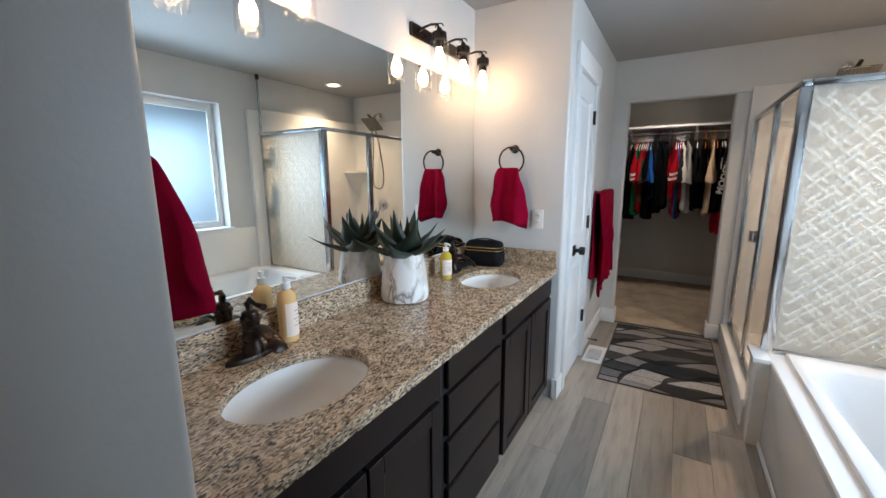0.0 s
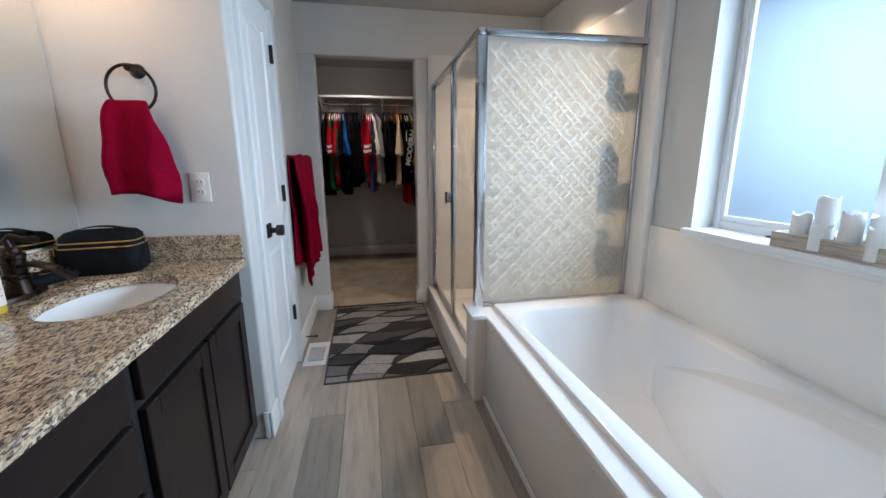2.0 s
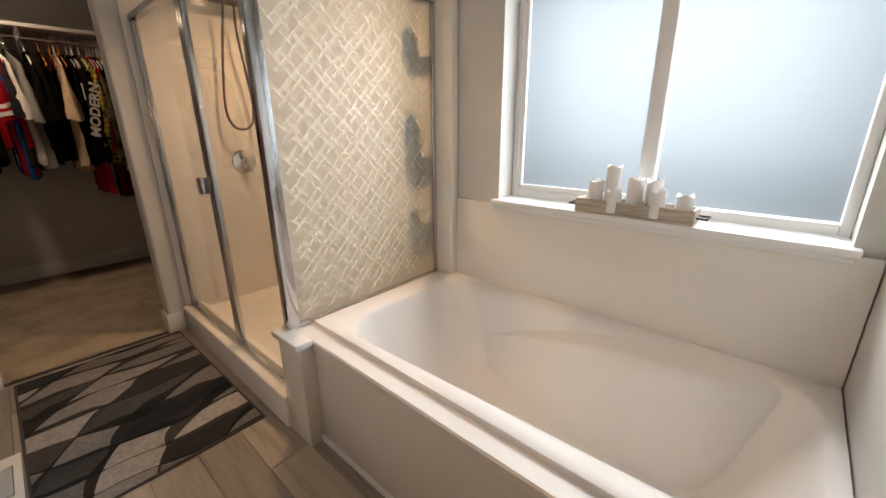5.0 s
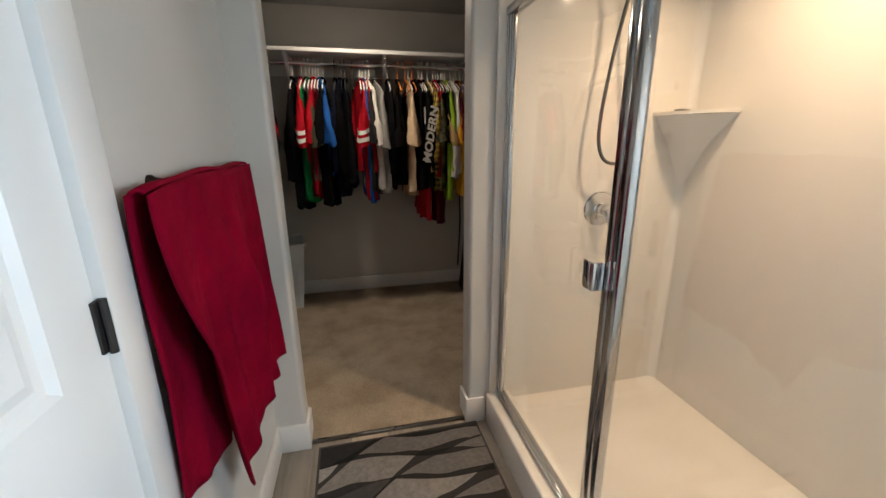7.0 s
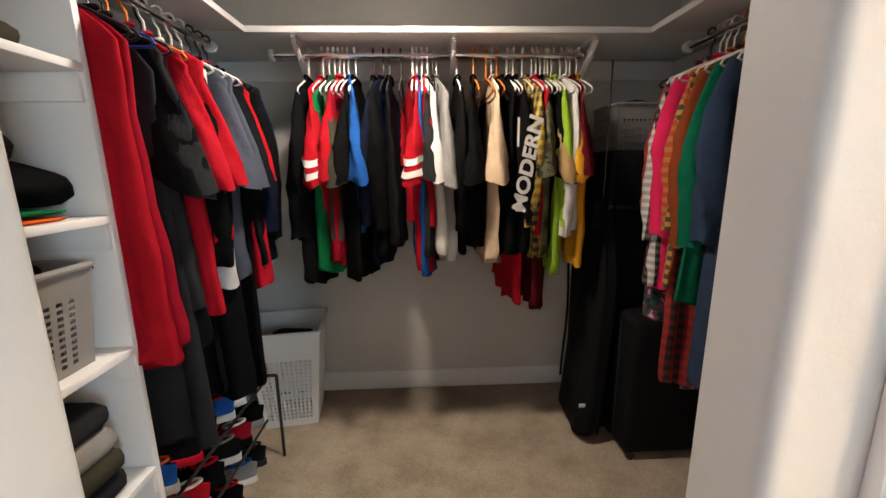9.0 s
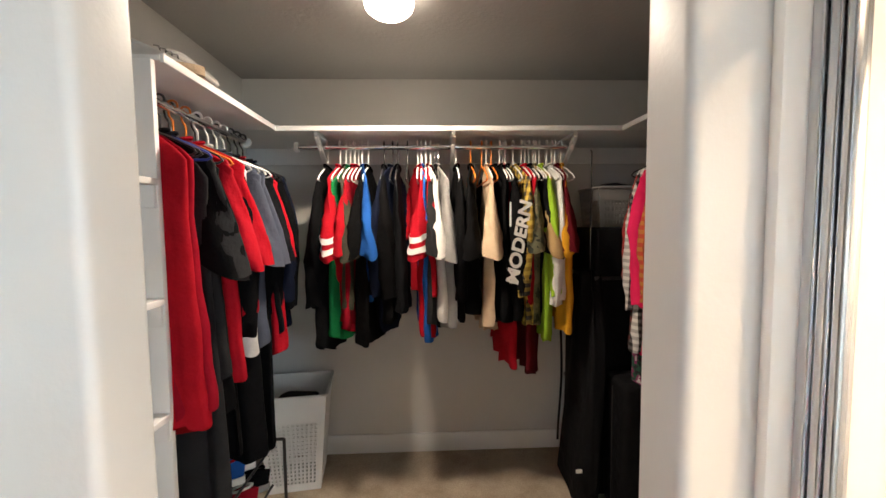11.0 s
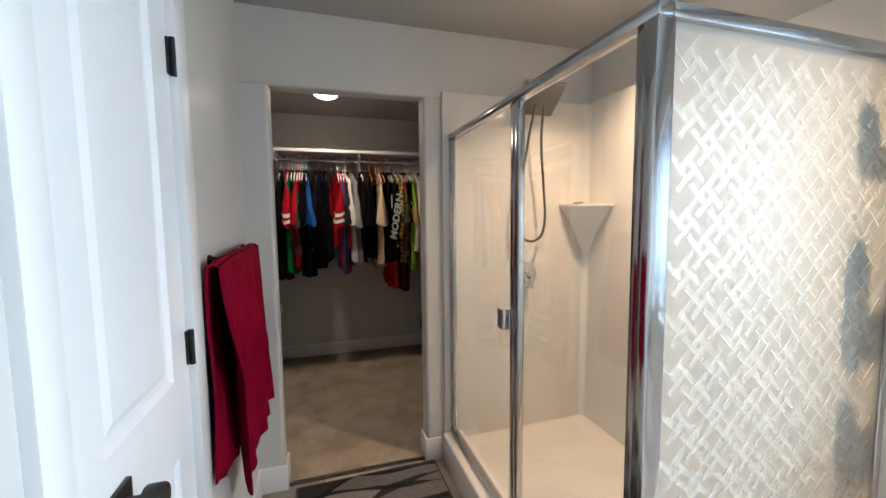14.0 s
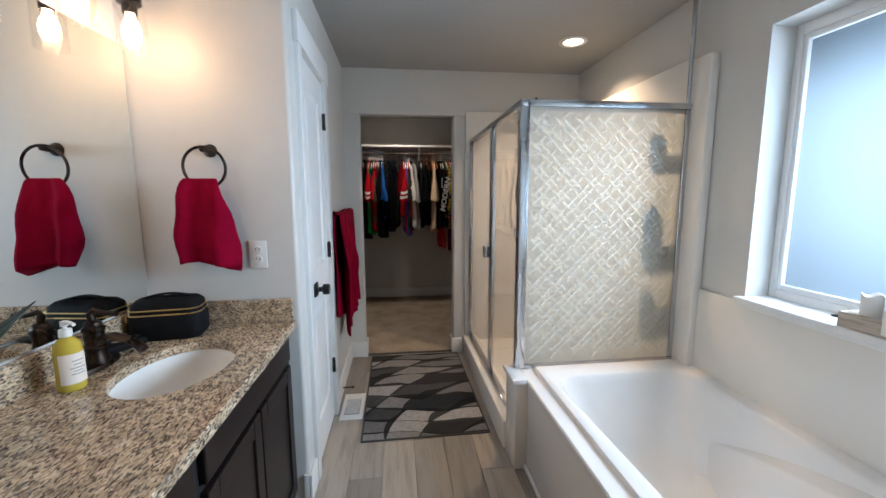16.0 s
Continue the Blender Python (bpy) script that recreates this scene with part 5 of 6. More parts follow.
def bracket(x, y, rz):
    t = thing("shelf_bracket", (x, y, SZC), "white painted metal shelf and rod bracket", "bracket", "shelf brackets", rz)
    part("brace", box((-0.011, 0.0, -0.018), (0.011, 0.36, -0.0005), 0.002), TRIM, t)
    d = rings_mesh([[(-0.010, 0.0, -0.03), (0.010, 0.0, -0.03), (0.010, 0.02, -0.018), (-0.010, 0.02, -0.018)], [(-0.010, 0.34, -0.27), (0.010, 0.34, -0.27), (0.010, 0.36, -0.27), (-0.010, 0.36, -0.27)]])
    part("diagonal", d, TRIM, t)
    part("hook", tube([(0, 0.06, -0.02), (0, 0.045, -0.065), (0, 0.065, -0.085), (0, 0.085, -0.065)], 0.006, 8), TRIM, t)
    return t


for x in (-0.565, 0.785):
    bracket(x, 5.55, 0)
bracket(0.14, 5.55, 0)

TWX, TY_0, TY_1 = -0.78, 4.13, 4.685
tower = thing("closet_shelf_tower", (0, 0, 0), "white painted open shelf tower in the closet", "shelf unit")
for y0, y1 in ((TY_0, TY_0 + 0.02), (TY_1 - 0.02, TY_1)):
    part("side_panel", box((CX0, y0, 0), (TWX, y1, SZC - 0.002), 0.003), TRIM, tower)
for z in (0.10, 0.60, 0.963, 1.31, 1.66):
    part("shelf", box((CX0, TY_0 + 0.02, z - 0.02), (TWX + 0.003, TY_1 - 0.02, z), 0.003), TRIM, tower)
    part("cleat", box((CX0, TY_1 - 0.032, z - 0.085), (TWX - 0.004, TY_1 - 0.02, z - 0.02), 0.002), TRIM, tower)

# ---- cloth colours ----
TONES = {"black": (0.006, 0.006, 0.0065), "ink": (0.009, 0.0095, 0.011), "navy": (0.008, 0.011, 0.024), "red": (0.42, 0.010, 0.020), "crimson": (0.30, 0.008, 0.02), "green": (0.010, 0.16, 0.05),
         "blue": (0.02, 0.10, 0.36), "olive": (0.06, 0.055, 0.04), "white": (0.72, 0.70, 0.66), "cream": (0.62, 0.46, 0.31), "grey": (0.27, 0.26, 0.25), "char": (0.026, 0.026, 0.028), "lime": (0.29, 0.48, 0.035),
         "gold": (0.62, 0.30, 0.02), "maroon": (0.10, 0.008, 0.012), "tan": (0.40, 0.26, 0.12), "slate": (0.075, 0.085, 0.115), "pink": (0.75, 0.025, 0.11), "rust": (0.24, 0.055, 0.018), "emerald": (0.008, 0.13, 0.07), "denim": (0.035, 0.055, 0.10), "rose": (0.33, 0.19, 0.17), "orange": (0.75, 0.13, 0.02)}
FAB = {k2: cloth("fabric_" + k2, v) for k2, v in TONES.items()}
FAB["camo"] = blotch("fabric_camo", [(0.02, 0.022, 0.012), (0.09, 0.085, 0.045), (0.16, 0.13, 0.07)], 18)
FAB["plaid"] = plaid("fabric_plaid", (0.02, 0.018, 0.015), (0.34, 0.22, 0.03), 24, (0.55, 0.38, 0.06))
FAB["check"] = plaid("fabric_check", (0.55, 0.53, 0.5), (0.10, 0.09, 0.09), 30, (0.01, 0.01, 0.01))
FAB["redplaid"] = plaid("fabric_redplaid", (0.30, 0.015, 0.012), (0.10, 0.012, 0.012), 22, (0.015, 0.01, 0.01))
FAB["sunplaid"] = plaid("fabric_sunplaid", (0.40, 0.05, 0.02), (0.45, 0.25, 0.04), 26, (0.06, 0.05, 0.03))
FAB["floral"] = blotch("fabric_floral", [(0.008, 0.009, 0.012), (0.010, 0.06, 0.035), (0.20, 0.02, 0.09), (0.5, 0.45, 0.42)], 24)
HANGC = {"w": PLASTW, "k": paint("black_hanger", (0.015, 0.015, 0.016), 0.4), "o": paint("orange_hanger", (0.75, 0.20, 0.02), 0.35), "b": paint("blue_hanger", (0.02, 0.05, 0.30), 0.35), "s": CHROME}
WORDS = {"black": "black", "ink": "off-black", "char": "charcoal grey", "camo": "camouflage", "plaid": "yellow and black plaid", "check": "black and white checked", "redplaid": "red plaid", "sunplaid": "orange and yellow plaid", "floral": "dark floral print", "slate": "slate blue", "denim": "dark denim", "ink": "off-black"}


def hanger(place, rz, key, tilt=0):
    names = {"w": "white plastic", "k": "black plastic", "o": "orange plastic", "b": "blue plastic", "s": "chrome wire"}
    t = thing("clothes_hanger", place, names[key] + " clothes hanger on a closet rod", "hanger", "clothes hangers", rz)
    hook = [(0, 0.019 * math.cos(a), 0.019 * math.sin(a)) for a in [radians(-20 + 24 * i) for i in range(9)]]
    hook = [(0, -y, z) for _, y, z in hook] + [(0, 0.012, -0.035), (0, 0, -0.055), (0, 0, -0.118)]
    r = 0.0042 if key != "s" else 0.002
    b = tube(hook, r * 1.0, 6)
    tube([(0, y, z - 0.028) for y, z in ((0, -0.088), (-0.10, -0.120), (-0.195, -0.163), (-0.205, -0.178), (-0.19, -0.186), (0, -0.186), (0.19, -0.186), (0.205, -0.178), (0.195, -0.163), (0.10, -0.120), (0, -0.088))], r, 6, b)
    part("frame", b, HANGC[key], t, smooth=60)
    return t


def garment(place, rz, key, length, sleeve, seed, sleeve_key=None, width=0.215, group="hanging clothes", bands=False, puff=1.0):
    """A shirt or jacket on a hanger: thin at the shoulders, fuller and folded below, sleeves that fall from the shoulder ends."""
    rng = random.Random(seed)
    kind = {"long": "long-sleeved shirt", "short": "short-sleeved shirt", "coat": "jacket", "none": "sleeveless top"}[sleeve]
    name = {"long": "shirt", "short": "tee_shirt", "coat": "jacket", "none": "vest"}[sleeve]
    t = thing(name, place, WORDS.get(key, key) + " " + kind + " on a hanger", "shirt" if sleeve != "coat" else "jacket", group, rz + rng.uniform(-17, 17))
    p1, p2, p3 = (rng.uniform(0, 6.28) for _ in range(3))
    thick = (0.030 if sleeve != "coat" else 0.040) * puff
    lean_x = rng.uniform(-0.018, 0.018)
    rows = []
    for v, w0 in ((0.0, 0.055), (0.02, 0.085), (0.05, 0.13), (0.085, 0.18), (0.12, width), (0.20, width * 0.97), (0.30, width * 0.95), (0.42, width * 0.95), (0.55, width * 0.97), (0.68, width), (0.82, width * 1.02), (0.93, width * 1.04), (0.985, width * 1.05), (1.0, width * 1.03)):
        z = -0.092 - (length - 0.092) * v
        full = 0.16 + 0.84 * min(1.0, v / 0.62) ** 0.8
        fold = min(1.0, max(0.0, v - 0.06) * 1.6)
        ring = []
        for j in range(44):
            a = math.tau * j / 44
            y = w0 * math.cos(a)
            x = thick * full * (abs(math.sin(a)) ** 0.55) * (1 if math.sin(a) >= 0 else -1)
            x += fold * (0.017 * math.sin(y * 36 + p1 + 1.2 * v) + 0.010 * math.sin(y * 73 + p2 + 2.0 * v) + 0.004 * math.sin(y * 150 + p3)) + 0.004 * math.sin(26 * v + y * 24 + p3) * min(1, 3 * v) + lean_x * v
            hem = (0.012 * math.sin(y * 17 + p2) - 0.028 * math.cos(a) * math.sin(p3) + 0.012 * math.sin(y * 40 + p1)) * max(0.0, (v - 0.8) / 0.2)
            ring.append((x, y + 0.020 * math.sin(2.2 * v + p3) * v, z + hem))
        rows.append(ring)
    part("body", rings_mesh(rows), FAB[key], t, smooth=70)
    part("collar", tube([(0.013 * math.sin(a) * puff, 0.066 * math.cos(a), -0.098 - 0.012 * math.cos(a)) for a in [math.tau * i / 18 for i in range(18)]], 0.006, 6, closed=True), FAB[key], t, smooth=180)
    if sleeve == "none":
        return t
    sl = {"long": 0.64, "coat": 0.64, "short": 0.37}[sleeve] * rng.uniform(0.94, 1.06)
    for s in (-1, 1):
        srow = []
        steps = 12
        sway = rng.uniform(-0.03, 0.03)
        for i in range(steps):
            q = i / (steps - 1)
            z = -0.165 - sl * q
            if sleeve == "short":
                cy = s * (width - 0.055 + 0.055 * math.sin(q * 1.57))
                ry = 0.030 + 0.052 * q
                rx = (0.007 + 0.046 * q ** 1.1) * puff
            else:
                cy = s * (width - 0.05 + 0.045 * math.sin(min(1, q * 1.7) * 1.57) - 0.015 * q)
                ry = 0.034 + 0.034 * math.sin(min(1.0, q * 2.2) * 1.57) - 0.026 * max(0.0, q - 0.4)
                rx = (0.007 + 0.036 * math.sin(min(1.0, q * 1.5) * 1.57) - 0.008 * q) * puff * (1.2 if sleeve == "coat" else 1.0)
            ring = []
            for j in range(22):
                a = math.tau * j / 22
                wob = (0.006 * math.sin(7 * q + 3 * a + p1) + 0.004 * math.sin(19 * q + 4 * a + p2) + 0.003 * math.sin(40 * q + 2 * a + p3)) * min(1, 2 * q)
                ring.append((rx * math.sin(a) + sway * q * 1.4 + wob, cy + ry * math.cos(a) + wob * 0.8, z + 0.04 * math.cos(a) * s * (-1 if sleeve == "short" else 0.25) * q + 0.006 * math.sin(3 * a + p1) * q))
            srow.append(ring)
        cuff = []
        for k4, sink_in in ((0.80, 0.0), (0.74, 0.05)):
            c3 = [sum(p[d] for p in srow[-1]) / 22 for d in range(3)]
            cuff.append([(c3[0] + (p[0] - c3[0]) * k4, c3[1] + (p[1] - c3[1]) * k4, p[2] + sink_in) for p in srow[-1]])
        sv = part("sleeve", rings_mesh(srow + cuff), FAB[sleeve_key or key], t, smooth=70)
        if bands:
            for q0, q1, km in ((0.72, 0.79, "white"), (0.85, 0.92, "white")):
                ring2 = []
                for q in (q0, q1):
                    i = q * (steps - 1)
                    lo, f = srow[int(i)], i - int(i)
                    hi = srow[min(int(i) + 1, steps - 1)]
                    cc = [sum(((1 - f) * lo[m][d] + f * hi[m][d]) for m in range(22)) / 22 for d in range(3)]
                    ring2.append([tuple(cc[d] + ((1 - f) * lo[m][d] + f * hi[m][d] - cc[d]) * (1.05 if d < 2 else 1) for d in range(3)) for m in range(22)])
                part("stripe", rings_mesh(ring2, False), FAB[km], sv, "white stripe", 180)
    return t


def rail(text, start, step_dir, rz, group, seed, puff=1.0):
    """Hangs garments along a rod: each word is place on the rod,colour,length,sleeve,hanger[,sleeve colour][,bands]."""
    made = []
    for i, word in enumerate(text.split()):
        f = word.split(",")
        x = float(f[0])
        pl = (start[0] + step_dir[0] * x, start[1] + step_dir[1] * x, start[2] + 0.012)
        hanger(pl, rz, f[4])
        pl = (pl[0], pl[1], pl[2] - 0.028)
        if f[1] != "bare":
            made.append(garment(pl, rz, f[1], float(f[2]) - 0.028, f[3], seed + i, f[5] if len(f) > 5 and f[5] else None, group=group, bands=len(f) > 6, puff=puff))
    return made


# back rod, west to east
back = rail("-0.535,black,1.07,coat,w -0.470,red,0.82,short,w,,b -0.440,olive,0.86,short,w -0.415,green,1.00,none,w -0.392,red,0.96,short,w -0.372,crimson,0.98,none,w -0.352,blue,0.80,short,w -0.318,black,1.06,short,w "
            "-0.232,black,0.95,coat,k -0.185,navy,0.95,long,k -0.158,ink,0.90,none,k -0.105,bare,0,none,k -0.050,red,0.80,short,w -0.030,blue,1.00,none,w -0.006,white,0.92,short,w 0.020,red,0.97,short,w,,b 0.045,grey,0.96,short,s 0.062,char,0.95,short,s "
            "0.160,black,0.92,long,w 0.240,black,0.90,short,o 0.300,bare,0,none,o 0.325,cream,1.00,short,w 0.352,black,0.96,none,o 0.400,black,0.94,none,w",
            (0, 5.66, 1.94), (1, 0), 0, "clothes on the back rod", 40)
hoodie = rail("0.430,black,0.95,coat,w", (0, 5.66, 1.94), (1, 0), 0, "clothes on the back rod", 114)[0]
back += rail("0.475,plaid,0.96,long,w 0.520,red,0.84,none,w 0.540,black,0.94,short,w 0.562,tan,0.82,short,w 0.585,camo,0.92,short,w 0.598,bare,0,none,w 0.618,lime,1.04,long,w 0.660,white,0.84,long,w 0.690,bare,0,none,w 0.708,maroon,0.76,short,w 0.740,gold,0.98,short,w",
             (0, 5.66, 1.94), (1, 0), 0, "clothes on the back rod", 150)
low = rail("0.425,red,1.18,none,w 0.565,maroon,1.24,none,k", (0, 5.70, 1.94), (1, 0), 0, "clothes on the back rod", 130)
hoodie.rotation_euler[2] = 0.05

# lettering down the front sleeve of the black jacket
txt = bpy.data.curves.new("lettering", "FONT")
txt.body, txt.size, txt.extrude, txt.align_x, txt.align_y = "MODERN", 0.115, 0.0012, "CENTER", "CENTER"
txt.shear, txt.offset = 0.12, 0.004
tob = new("lettering_source", txt)
dg = bpy.context.evaluated_depsgraph_get()
tme = bpy.data.meshes.new_from_object(tob.evaluated_get(dg))
bpy.data.objects.remove(tob)
jacket = hoodie
tb = bmesh.new()
tb.from_mesh(tme)
xs = [v.co.x for v in tb.verts]
for v in tb.verts:
    v.co.x *= 0.41 / (max(xs) - min(xs))
    v.co.y *= 0.72
bmesh.ops.transform(tb, matrix=pose(-0.002, -0.292, -0.50, 90, 0, 0) @ pose(0, 0, 0, 0, 0, 80), verts=tb.verts)
part("lettering", tb, FAB["white"], jacket, "white printed letters", None)
for lo, hi in (((-0.045, -0.268, -0.42), (-0.036, -0.266, -0.30)), ((-0.045, -0.268, -0.70), (-0.020, -0.266, -0.69))):
    part("print", box(lo, hi), FAB["white"], jacket, "white print mark", None)

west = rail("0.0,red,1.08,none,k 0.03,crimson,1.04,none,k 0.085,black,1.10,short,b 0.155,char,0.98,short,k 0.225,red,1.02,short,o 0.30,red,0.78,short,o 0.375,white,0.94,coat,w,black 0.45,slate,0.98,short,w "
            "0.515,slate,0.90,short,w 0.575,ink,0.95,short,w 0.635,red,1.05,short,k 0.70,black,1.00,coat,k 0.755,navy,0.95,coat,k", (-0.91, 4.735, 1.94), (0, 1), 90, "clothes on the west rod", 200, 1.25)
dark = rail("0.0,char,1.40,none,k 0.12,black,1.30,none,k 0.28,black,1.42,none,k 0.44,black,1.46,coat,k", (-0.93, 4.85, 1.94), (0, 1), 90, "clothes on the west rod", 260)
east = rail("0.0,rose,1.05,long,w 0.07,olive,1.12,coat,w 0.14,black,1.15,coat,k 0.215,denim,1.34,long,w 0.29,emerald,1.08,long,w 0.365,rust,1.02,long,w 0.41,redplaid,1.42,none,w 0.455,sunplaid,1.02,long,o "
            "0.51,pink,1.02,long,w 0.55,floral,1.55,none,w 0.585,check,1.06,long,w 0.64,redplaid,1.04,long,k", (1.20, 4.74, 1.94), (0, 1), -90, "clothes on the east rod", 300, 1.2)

# ---- closet floor and shelves ----


def pierced_box(name, place, size, taper, label, category, mat, rows, cols, rz=0, slot=(0.010, 0.010)):
    """A tapered open plastic basket whose pierced sides are made of real holes between bars."""
    L, W, Hh = size
    t = thing(name, place, label, category, rz=rz)
    body = bmesh.new()
    sh = 1 - taper

    def wall(p0, p1, inward):
        """A grid wall from p0 to p1 with rectangular holes."""
        d = (Vector(p1) - Vector(p0))
        n2 = Vector(inward)
        us = [0.0]
        for c2 in range(cols):
            a = 0.08 + 0.84 * c2 / cols
            us += [a, a + 0.84 / cols * 0.5]
        us.append(1.0)
        zs = [0.0]
        for r2 in range(rows):
            a = 0.08 + 0.66 * r2 / rows
            zs += [a, a + 0.66 / rows * 0.6]
        zs.append(1.0)

        def at(u, z):
            base = Vector(p0) + d * u
            s = sh + (1 - sh) * z
            return Vector((base.x * s, base.y * s, z * Hh))
        vg = [[body.verts.new(at(u, z)) for u in us] for z in zs]
        for zi in range(len(zs) - 1):
            for ui in range(len(us) - 1):
                if zi % 2 == 1 and ui % 2 == 1:
                    continue
                body.faces.new((vg[zi][ui], vg[zi][ui + 1], vg[zi + 1][ui + 1], vg[zi + 1][ui]))
    c4 = ((-L / 2, -W / 2), (L / 2, -W / 2), (L / 2, W / 2), (-L / 2, W / 2))
    for i in range(4):
        a, b = c4[i], c4[(i + 1) % 4]
        wall((*a, 0), (*b, 0), (0, 0, 0))
    bmesh.ops.remove_doubles(body, verts=body.verts, dist=0.0005)
    bmesh.ops.recalc_face_normals(body, faces=body.faces)
    bmesh.ops.solidify(body, geom=list(body.faces), thickness=0.003)
    part("basket_wall", body, mat, t, smooth=None)
    part("bottom", box((-L / 2 * sh, -W / 2 * sh, 0), (L / 2 * sh, W / 2 * sh, 0.004)), mat, t, smooth=None)
    part("rim", tube([(x, y, Hh) for x, y, _ in rounded(-L / 2 - 0.004, L / 2 + 0.004, -W / 2 - 0.004, W / 2 + 0.004, (0.02,) * 4, 0, 4)], 0.008, 8, closed=True), mat, t)
    return t


def heap(name, place, size, fabs, label, category, seed, layers=4):
    """Folded cloth in soft, uneven layers; crumpled cloth in leaning lobes with deep creases."""
    rng = random.Random(seed)
    t = thing(name, place, label, category, rz=rng.uniform(-6, 6))
    L, W, Hh = size
    loose = name.startswith("crumpled")
    for k2 in range(layers):
        z0, z1 = Hh * k2 / layers, Hh * (k2 + 1) / layers
        l2, w2 = L * rng.uniform(0.86, 1.0) / 2, W * rng.uniform(0.86, 1.0) / 2
        sx, sy = (rng.uniform(-0.03, 0.03), rng.uniform(-0.05, 0.05)) if loose else (0, 0)
        if loose:
            l2, w2 = l2 * (1 - 0.22 * k2), w2 * (1 - 0.25 * k2)
            z0, z1 = z0 - (0.02 if k2 else 0), z1 + 0.02
        deep = 3.0 if loose else 1.0
        rings = []
        p = rng.uniform(0, 6)
        for g, z in ((0.93, 0), (1.0, 0.2), (1.01, 0.4), (1.0, 0.6), (0.93, 0.82), (0.72, 0.96), (0.35, 1.03)):
            ring = []
            for x, y, _ in rounded(-l2 * g, l2 * g, -w2 * g, w2 * g, (0.03 + 0.03 * loose,) * 4 if g > 0.5 else (0.02,) * 4, 0, 6):
                wave = math.sin(x * 30 + y * 22 + p) + 0.6 * math.sin(x * 61 - y * 48 + 2 * p) * loose
                ring.append((x + sx + 0.006 * deep * math.sin(y * 40 + p + 3 * z), y + sy + 0.008 * deep * math.sin(x * 34 + p + 2 * z), z0 + (z1 - z0) * z + (0.006 * deep * wave if z > 0.3 else 0)))
            rings.append(ring)
        part("fold", rings_mesh(rings), FAB[fabs[k2 % len(fabs)]], t, smooth=180)
    return t


hmp = pierced_box("laundry_hamper", (-0.79, 5.785, 0.012), (0.38, 0.36, 0.565), 0.26, "white pierced plastic laundry hamper with clothes", "laundry hamper", PLASTW, 16, 12, 8)
heap("laundry", (-0.79, 5.785, 0.42), (0.24, 0.22, 0.09), ("black", "char"), "dark clothes lying in a laundry hamper", "laundry", 5, 2)
bk = pierced_box("storage_basket", (-0.95, 4.39, 0.9635), (0.30, 0.44, 0.24), 0.1, "grey woven plastic storage basket on a shelf", "basket", GREYP, 10, 12, 0)
heap("folded_clothes", (-0.95, 4.39, 1.13), (0.24, 0.36, 0.09), ("ink", "black"), "dark clothes in a grey basket", "clothes", 6, 2)
heap("folded_clothes", (-0.95, 4.41, 0.6005), (0.32, 0.44, 0.26), ("char", "olive", "grey"), "folded grey and olive trousers on a shelf", "clothes", 7, 4)
heap("folded_clothes", (-0.95, 4.40, 0.1005), (0.30, 0.38, 0.28), ("ink", "char", "olive", "denim"), "stack of folded dark jeans on a shelf", "clothes", 8, 5)
heap("folded_clothes", (-0.93, 4.43, 1.3105), (0.30, 0.36, 0.03), ("orange", "green"), "folded bright shirts on a shelf", "clothes", 9, 2)
heap("crumpled_clothes", (-0.94, 4.42, 1.341), (0.30, 0.42, 0.15), ("black", "ink"), "crumpled black clothes on a shelf", "clothes", 10, 2)
heap("crumpled_clothes", (-0.97, 4.36, 1.494), (0.20, 0.24, 0.07), ("grey", "char"), "crumpled grey top on a shelf", "clothes", 11, 2)
heap("folded_clothes", (-0.95, 4.42, 1.6605), (0.28, 0.34, 0.05), ("olive",), "folded olive shirt on a shelf", "clothes", 12, 1)
heap("folded_clothes", (-0.97, 4.36, 1.7115), (0.24, 0.22, 0.07), ("white", "grey"), "folded white shirts on a shelf", "clothes", 13, 2)


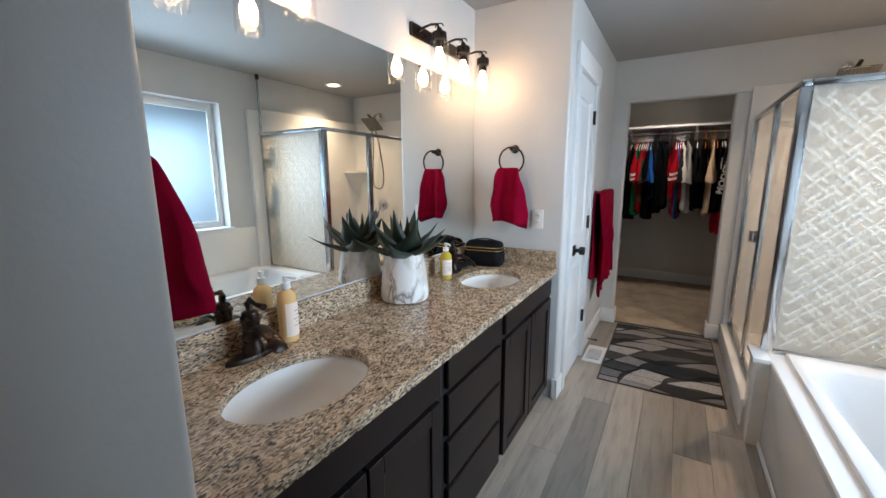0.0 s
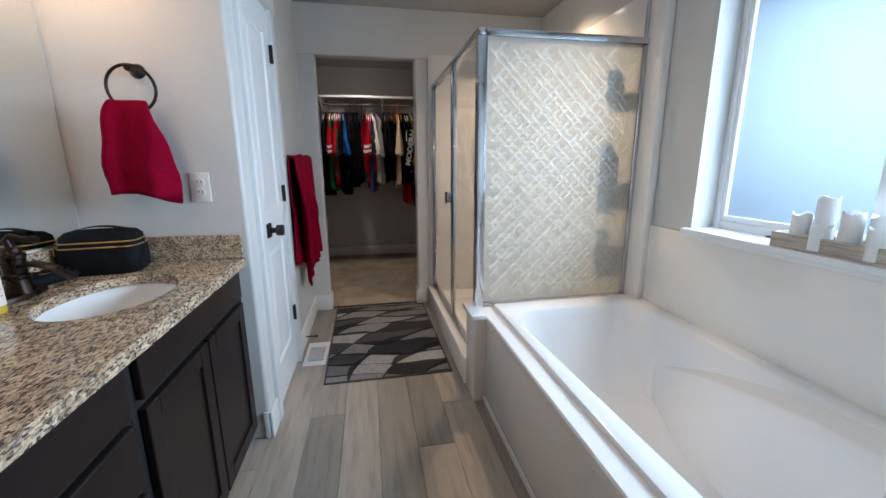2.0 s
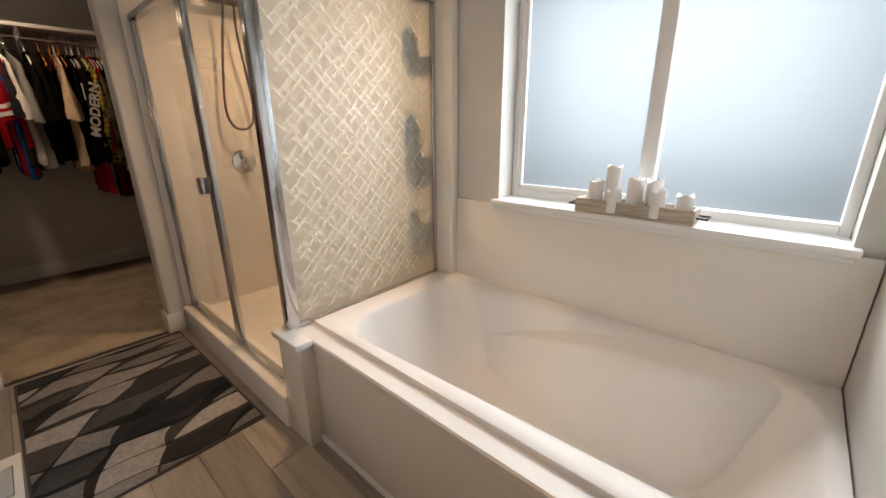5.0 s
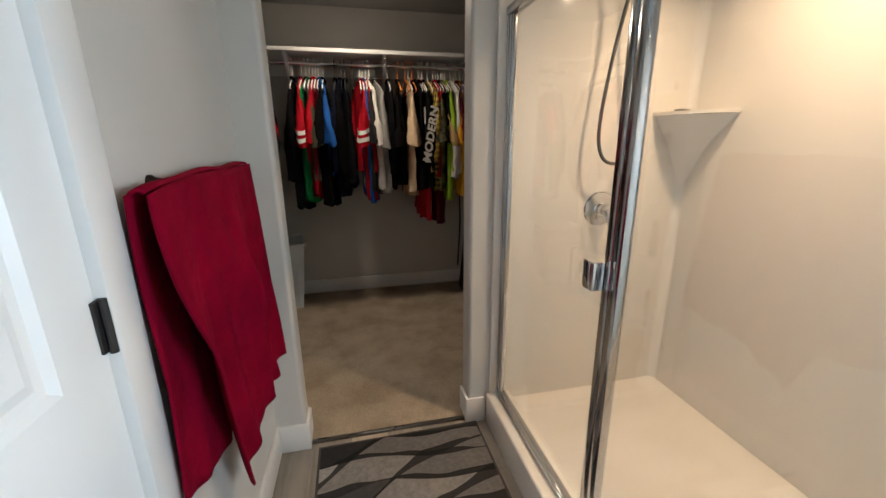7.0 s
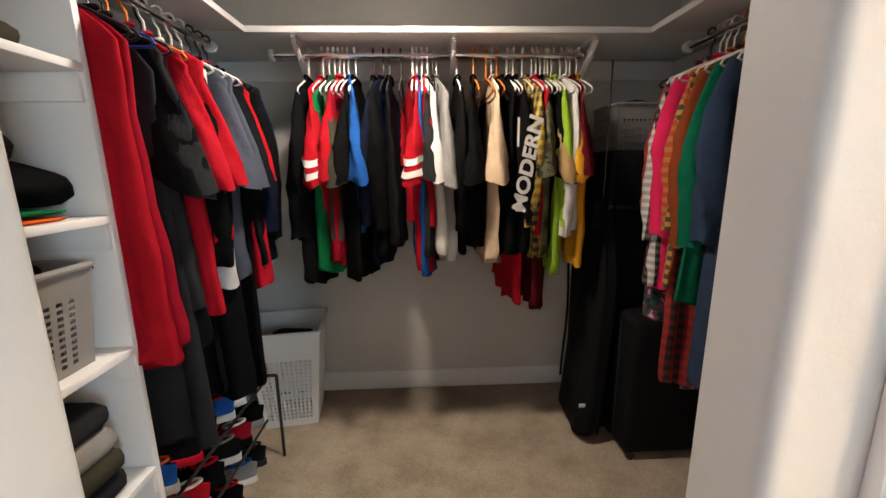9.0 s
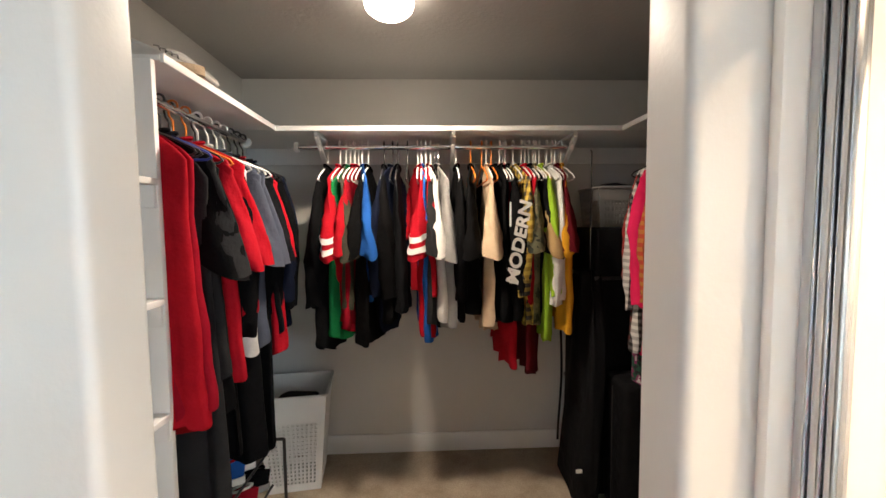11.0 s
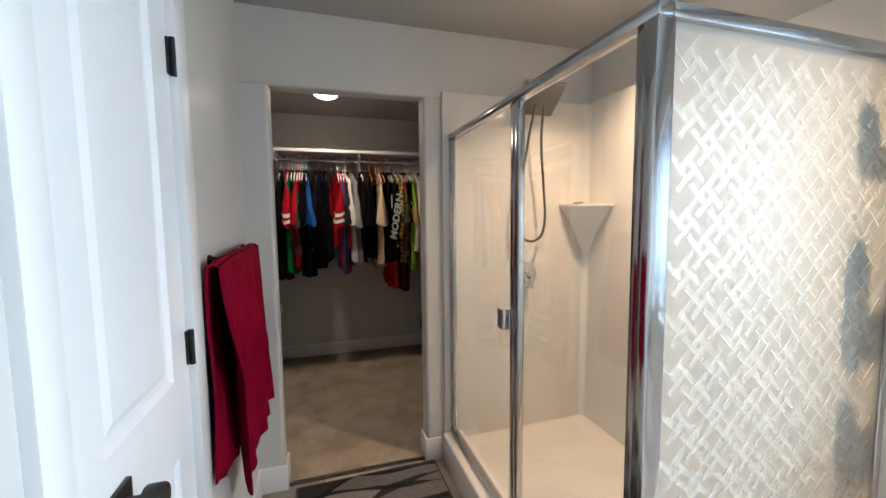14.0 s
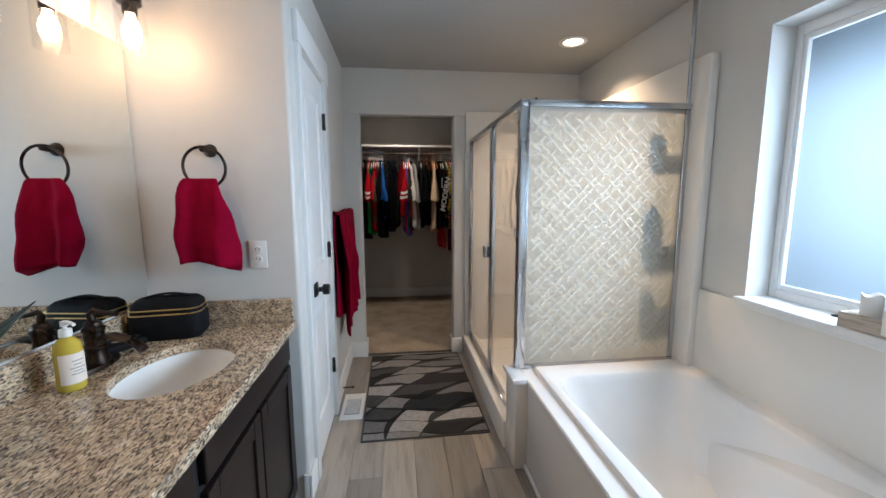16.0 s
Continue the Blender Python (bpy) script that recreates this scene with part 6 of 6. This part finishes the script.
def shoe(place, rz, upper, sole, accent, label):
    t = thing("sneaker", place, label, "shoe", "shoes on the closet rack", rz)

    def outline(s, z, grow=0.0):
        w = 0.036 + 0.012 * math.sin(math.pi * min(1, max(0, s * 1.1 - 0.05))) + 0.006 * s
        return w + grow
    rs = []
    for z, g in ((0, -0.003), (0.004, 0.001), (0.024, 0.002), (0.03, -0.003)):
        loop = []
        for i in range(28):
            a = math.tau * i / 28
            x = 0.14 * math.cos(a)
            s = (x + 0.14) / 0.28
            loop.append((x, math.sin(a) * outline(s, z, g) * (1.15 if abs(math.sin(a)) > 0.4 else 1), z + 0.010 * max(0, s - 0.75)))
        rs.append(loop)
    part("sole", rings_mesh(rs), FAB[sole] if sole in FAB else sole, t, smooth=50)
    us = []
    for q, (hh, g) in enumerate(((0.0, -0.004), (0.25, -0.004), (0.55, -0.010), (0.8, -0.016), (1.0, -0.020))):
        loop = []
        for i in range(28):
            a = math.tau * i / 28
            x = 0.134 * math.cos(a)
            s = (x + 0.14) / 0.28
            top = 0.062 - 0.052 * max(0, s - 0.3) / 0.7 + 0.012 * (1 - s)
            x2 = x * (1 - 0.42 * hh * max(0, s - 0.35)) - 0.012 * hh
            loop.append((x2, math.sin(a) * (outline(s, 0, g) - 0.01 * hh), 0.026 + top * hh))
        us.append(loop)
    up = part("upper", rings_mesh(us), FAB[upper], t, smooth=60)
    part("collar", tube([(-0.065 + 0.05 * math.cos(a), 0.022 * math.sin(a), 0.095 - 0.016 * math.cos(a)) for a in [math.tau * i / 20 for i in range(20)]], 0.006, 6, closed=True), FAB[accent], up)
    ls = bmesh.new()
    for i in range(4):
        tube([(0.0 + 0.018 * i, -0.02, 0.085 - 0.008 * i), (0.006 + 0.018 * i, 0, 0.091 - 0.008 * i), (0.0 + 0.018 * i, 0.02, 0.085 - 0.008 * i)], 0.0025, 6, ls)
    part("laces", ls, FAB["grey" if accent != "grey" else "black"], up)
    part("swoop", sheet(lambda u, v: (-0.07 + 0.12 * u, -0.045 - 0.001 * v, 0.036 + 0.022 * u * (1 - u) + 0.010 * v * (1 - u)), 10, 2, 0.002), FAB[accent], up)
    return t


rack = thing("shoe_rack", (0, 0, 0.012), "dark metal shoe rack under the hanging clothes", "shoe rack")
for z in (0.20, 0.40):
    for x in (-0.80, -0.92, -1.03):
        part("bar", tube([(x, 4.70, z), (x, 5.42, z)], 0.006, 8), BLACKM, rack)
for y in (4.70, 5.42):
    for x in (-0.735, -1.06):
        part("upright", tube([(x, y, 0), (x, y, 0.44)], 0.008, 8), BLACKM, rack)
    part("rail", tube([(-0.735, y, 0.44), (-1.06, y, 0.44)], 0.008, 8), BLACKM, rack)
i = 0
for z, keys in ((0.419, ("blue,white,orange", "ink,red,red", "black,char,grey", "blue,white,red", "black,white,white", "char,grey,black")), (0.219, ("red,black,black", "red,white,white", "black,black,red", "ink,white,grey", "crimson,black,white", "black,grey,black")), (0.013, ("black,white,white", "red,black,black", "char,black,grey", "black,black,red", "grey,white,blue", "ink,char,char"))):
    for j, k3 in enumerate(keys):
        u, s, a = k3.split(",")
        shoe((-0.94, 4.79 + 0.118 * j, z + 0.0), 172 + (7 * i) % 13, u, s, a, f"{WORDS.get(u, u)} and {WORDS.get(a, a)} sneaker on a rack")
        i += 1

CASE = cloth("black_nylon", (0.009, 0.009, 0.010), 500, 0.15, 0.55)
trunk = thing("upright_trunk", (1.15, 5.76, 0.012), "tall black upright trunk with metal latches", "trunk")
part("body", box((-0.26, -0.23, 0.0), (0.26, 0.23, 1.48), 0.02, 3), CASE, trunk)
for z in (1.05, 0.80):
    part("latch", box((-0.05, -0.242, z), (0.05, -0.23, z + 0.045), 0.004), CHROME, trunk, "chrome latch")
for z in (0.5, 1.2):
    part("edge_band", box((-0.264, -0.234, z), (0.264, 0.234, z + 0.02), 0.003), BLACKM, trunk)
cas2 = thing("suitcase", (1.17, 5.40, 0.012), "large black fabric suitcase standing on carpet", "suitcase")
part("shell", box((-0.24, -0.12, 0.03), (0.24, 0.12, 0.72), 0.04, 4), CASE, cas2)
part("zip", box((-0.243, -0.006, 0.07), (0.243, 0.006, 0.68), 0.003), BLACKM, cas2)
part("handle", tube([(-0.06, 0, 0.71), (-0.055, 0, 0.745), (0.055, 0, 0.745), (0.06, 0, 0.71)], 0.010, 8), BLACKM, cas2)
for sx in (-0.2, 0.2):
    for sy in (-0.1, 0.1):
        part("wheel", lathe([(0, 0.012), (0.022, 0.012), (0.024, 0), (0.022, -0.012), (0, -0.012)], 14, None, pose(sx, sy, 0.022, 90)), BLACKM, cas2)
gb = thing("garment_bag", (0.89, 5.60, 1.26), "long black garment bag with tag hanging in closet", "garment bag")


def gb_ring(v):
    w = 0.06 + 0.13 * min(1, v * 3) + 0.02 * v
    return [((0.05 + 0.03 * v) * math.cos(a) - 0.06 * v + 0.012 * math.sin(5 * a + 4 * v), w * math.sin(a) + 0.012 * math.sin(7 * a), -1.20 * v + (0.03 * math.sin(3 * a) if v > 0.9 else 0)) for a in [math.tau * i / 28 for i in range(28)]]


part("bag", rings_mesh([gb_ring(v) for v in (0, 0.03, 0.08, 0.16, 0.3, 0.45, 0.6, 0.75, 0.88, 0.96, 1)]), CASE, gb, smooth=180)
part("tag", box((-0.15, -0.215, -1.02), (-0.118, -0.21, -1.0), 0.001), PLASTW, gb, "small white tag")
part("hook", tube([(0, 0, 0), (0, 0, 0.5), (0.0, 0.0, 0.64), (0.02, 0.06, 0.66)], 0.004, 8), BLACKM, gb)
bl = thing("cloth_belt", (0.70, 5.55, 1.0), "thin black cloth belt hanging down", "belt")
part("strap", sheet(lambda u, v: (0.012 * u + 0.01 * math.sin(4 * v), 0.004 * math.sin(9 * v), 0.05 - 0.72 * v), 2, 16, 0.003), CASE, bl)
bk2 = pierced_box("storage_basket", (1.12, 5.76, 1.493), (0.36, 0.28, 0.22), 0.1, "grey plastic storage basket on a black trunk", "basket", GREYP, 4, 14, 0)
heap("folded_clothes", (1.12, 5.76, 1.66), (0.28, 0.20, 0.08), ("black", "ink"), "black clothes in a grey basket", "clothes", 22, 2)
heap("folded_clothes", (-0.95, 5.02, SZC + 0.0205), (0.26, 0.34, 0.10), ("white", "rose", "white"), "folded white and pink cloth on a shelf", "clothes", 23, 3)
sh1 = shoe((-0.88, 4.85, SZC + 0.021), 10, "white", "cream", "white", "white sneaker on the closet shelf")

# ---- floor planks ----
floor = tagged(new("floor"), "grey-brown wood-look vinyl plank floor", "floor", "", "structure")
floor.location = (0, 0, 0)
PW, PL = 0.1695, 1.22
rng = random.Random(4)


def plank(l):
    b = box((0.0006, 0.0006, -0.012), (PW - 0.0006, l - 0.0006, 0.0), 0.0)
    top = [e for e in b.edges if all(v.co.z > -0.001 for v in e.verts)]
    bmesh.ops.bevel(b, geom=top, offset=0.0014, segments=1, affect="EDGES")
    me = bpy.data.meshes.new("plank")
    b.to_mesh(me)
    b.free()
    me.materials.append(PLANK)
    return me


PLANKS = {}
xk = -0.742
while xk < 1.40:
    y = -1.2 - rng.choice((0.0, 0.31, 0.62, 0.93))
    while y < 4.03:
        y0, y1 = max(y, -1.2), min(y + PL, 4.02)
        if y1 - y0 > 0.03:
            key = round(y1 - y0, 3)
            if key not in PLANKS:
                PLANKS[key] = plank(key)
            o = new("plank", PLANKS[key])
            o.location = (xk, y0, 0)
            o.parent = floor
        y += PL
    xk += PW
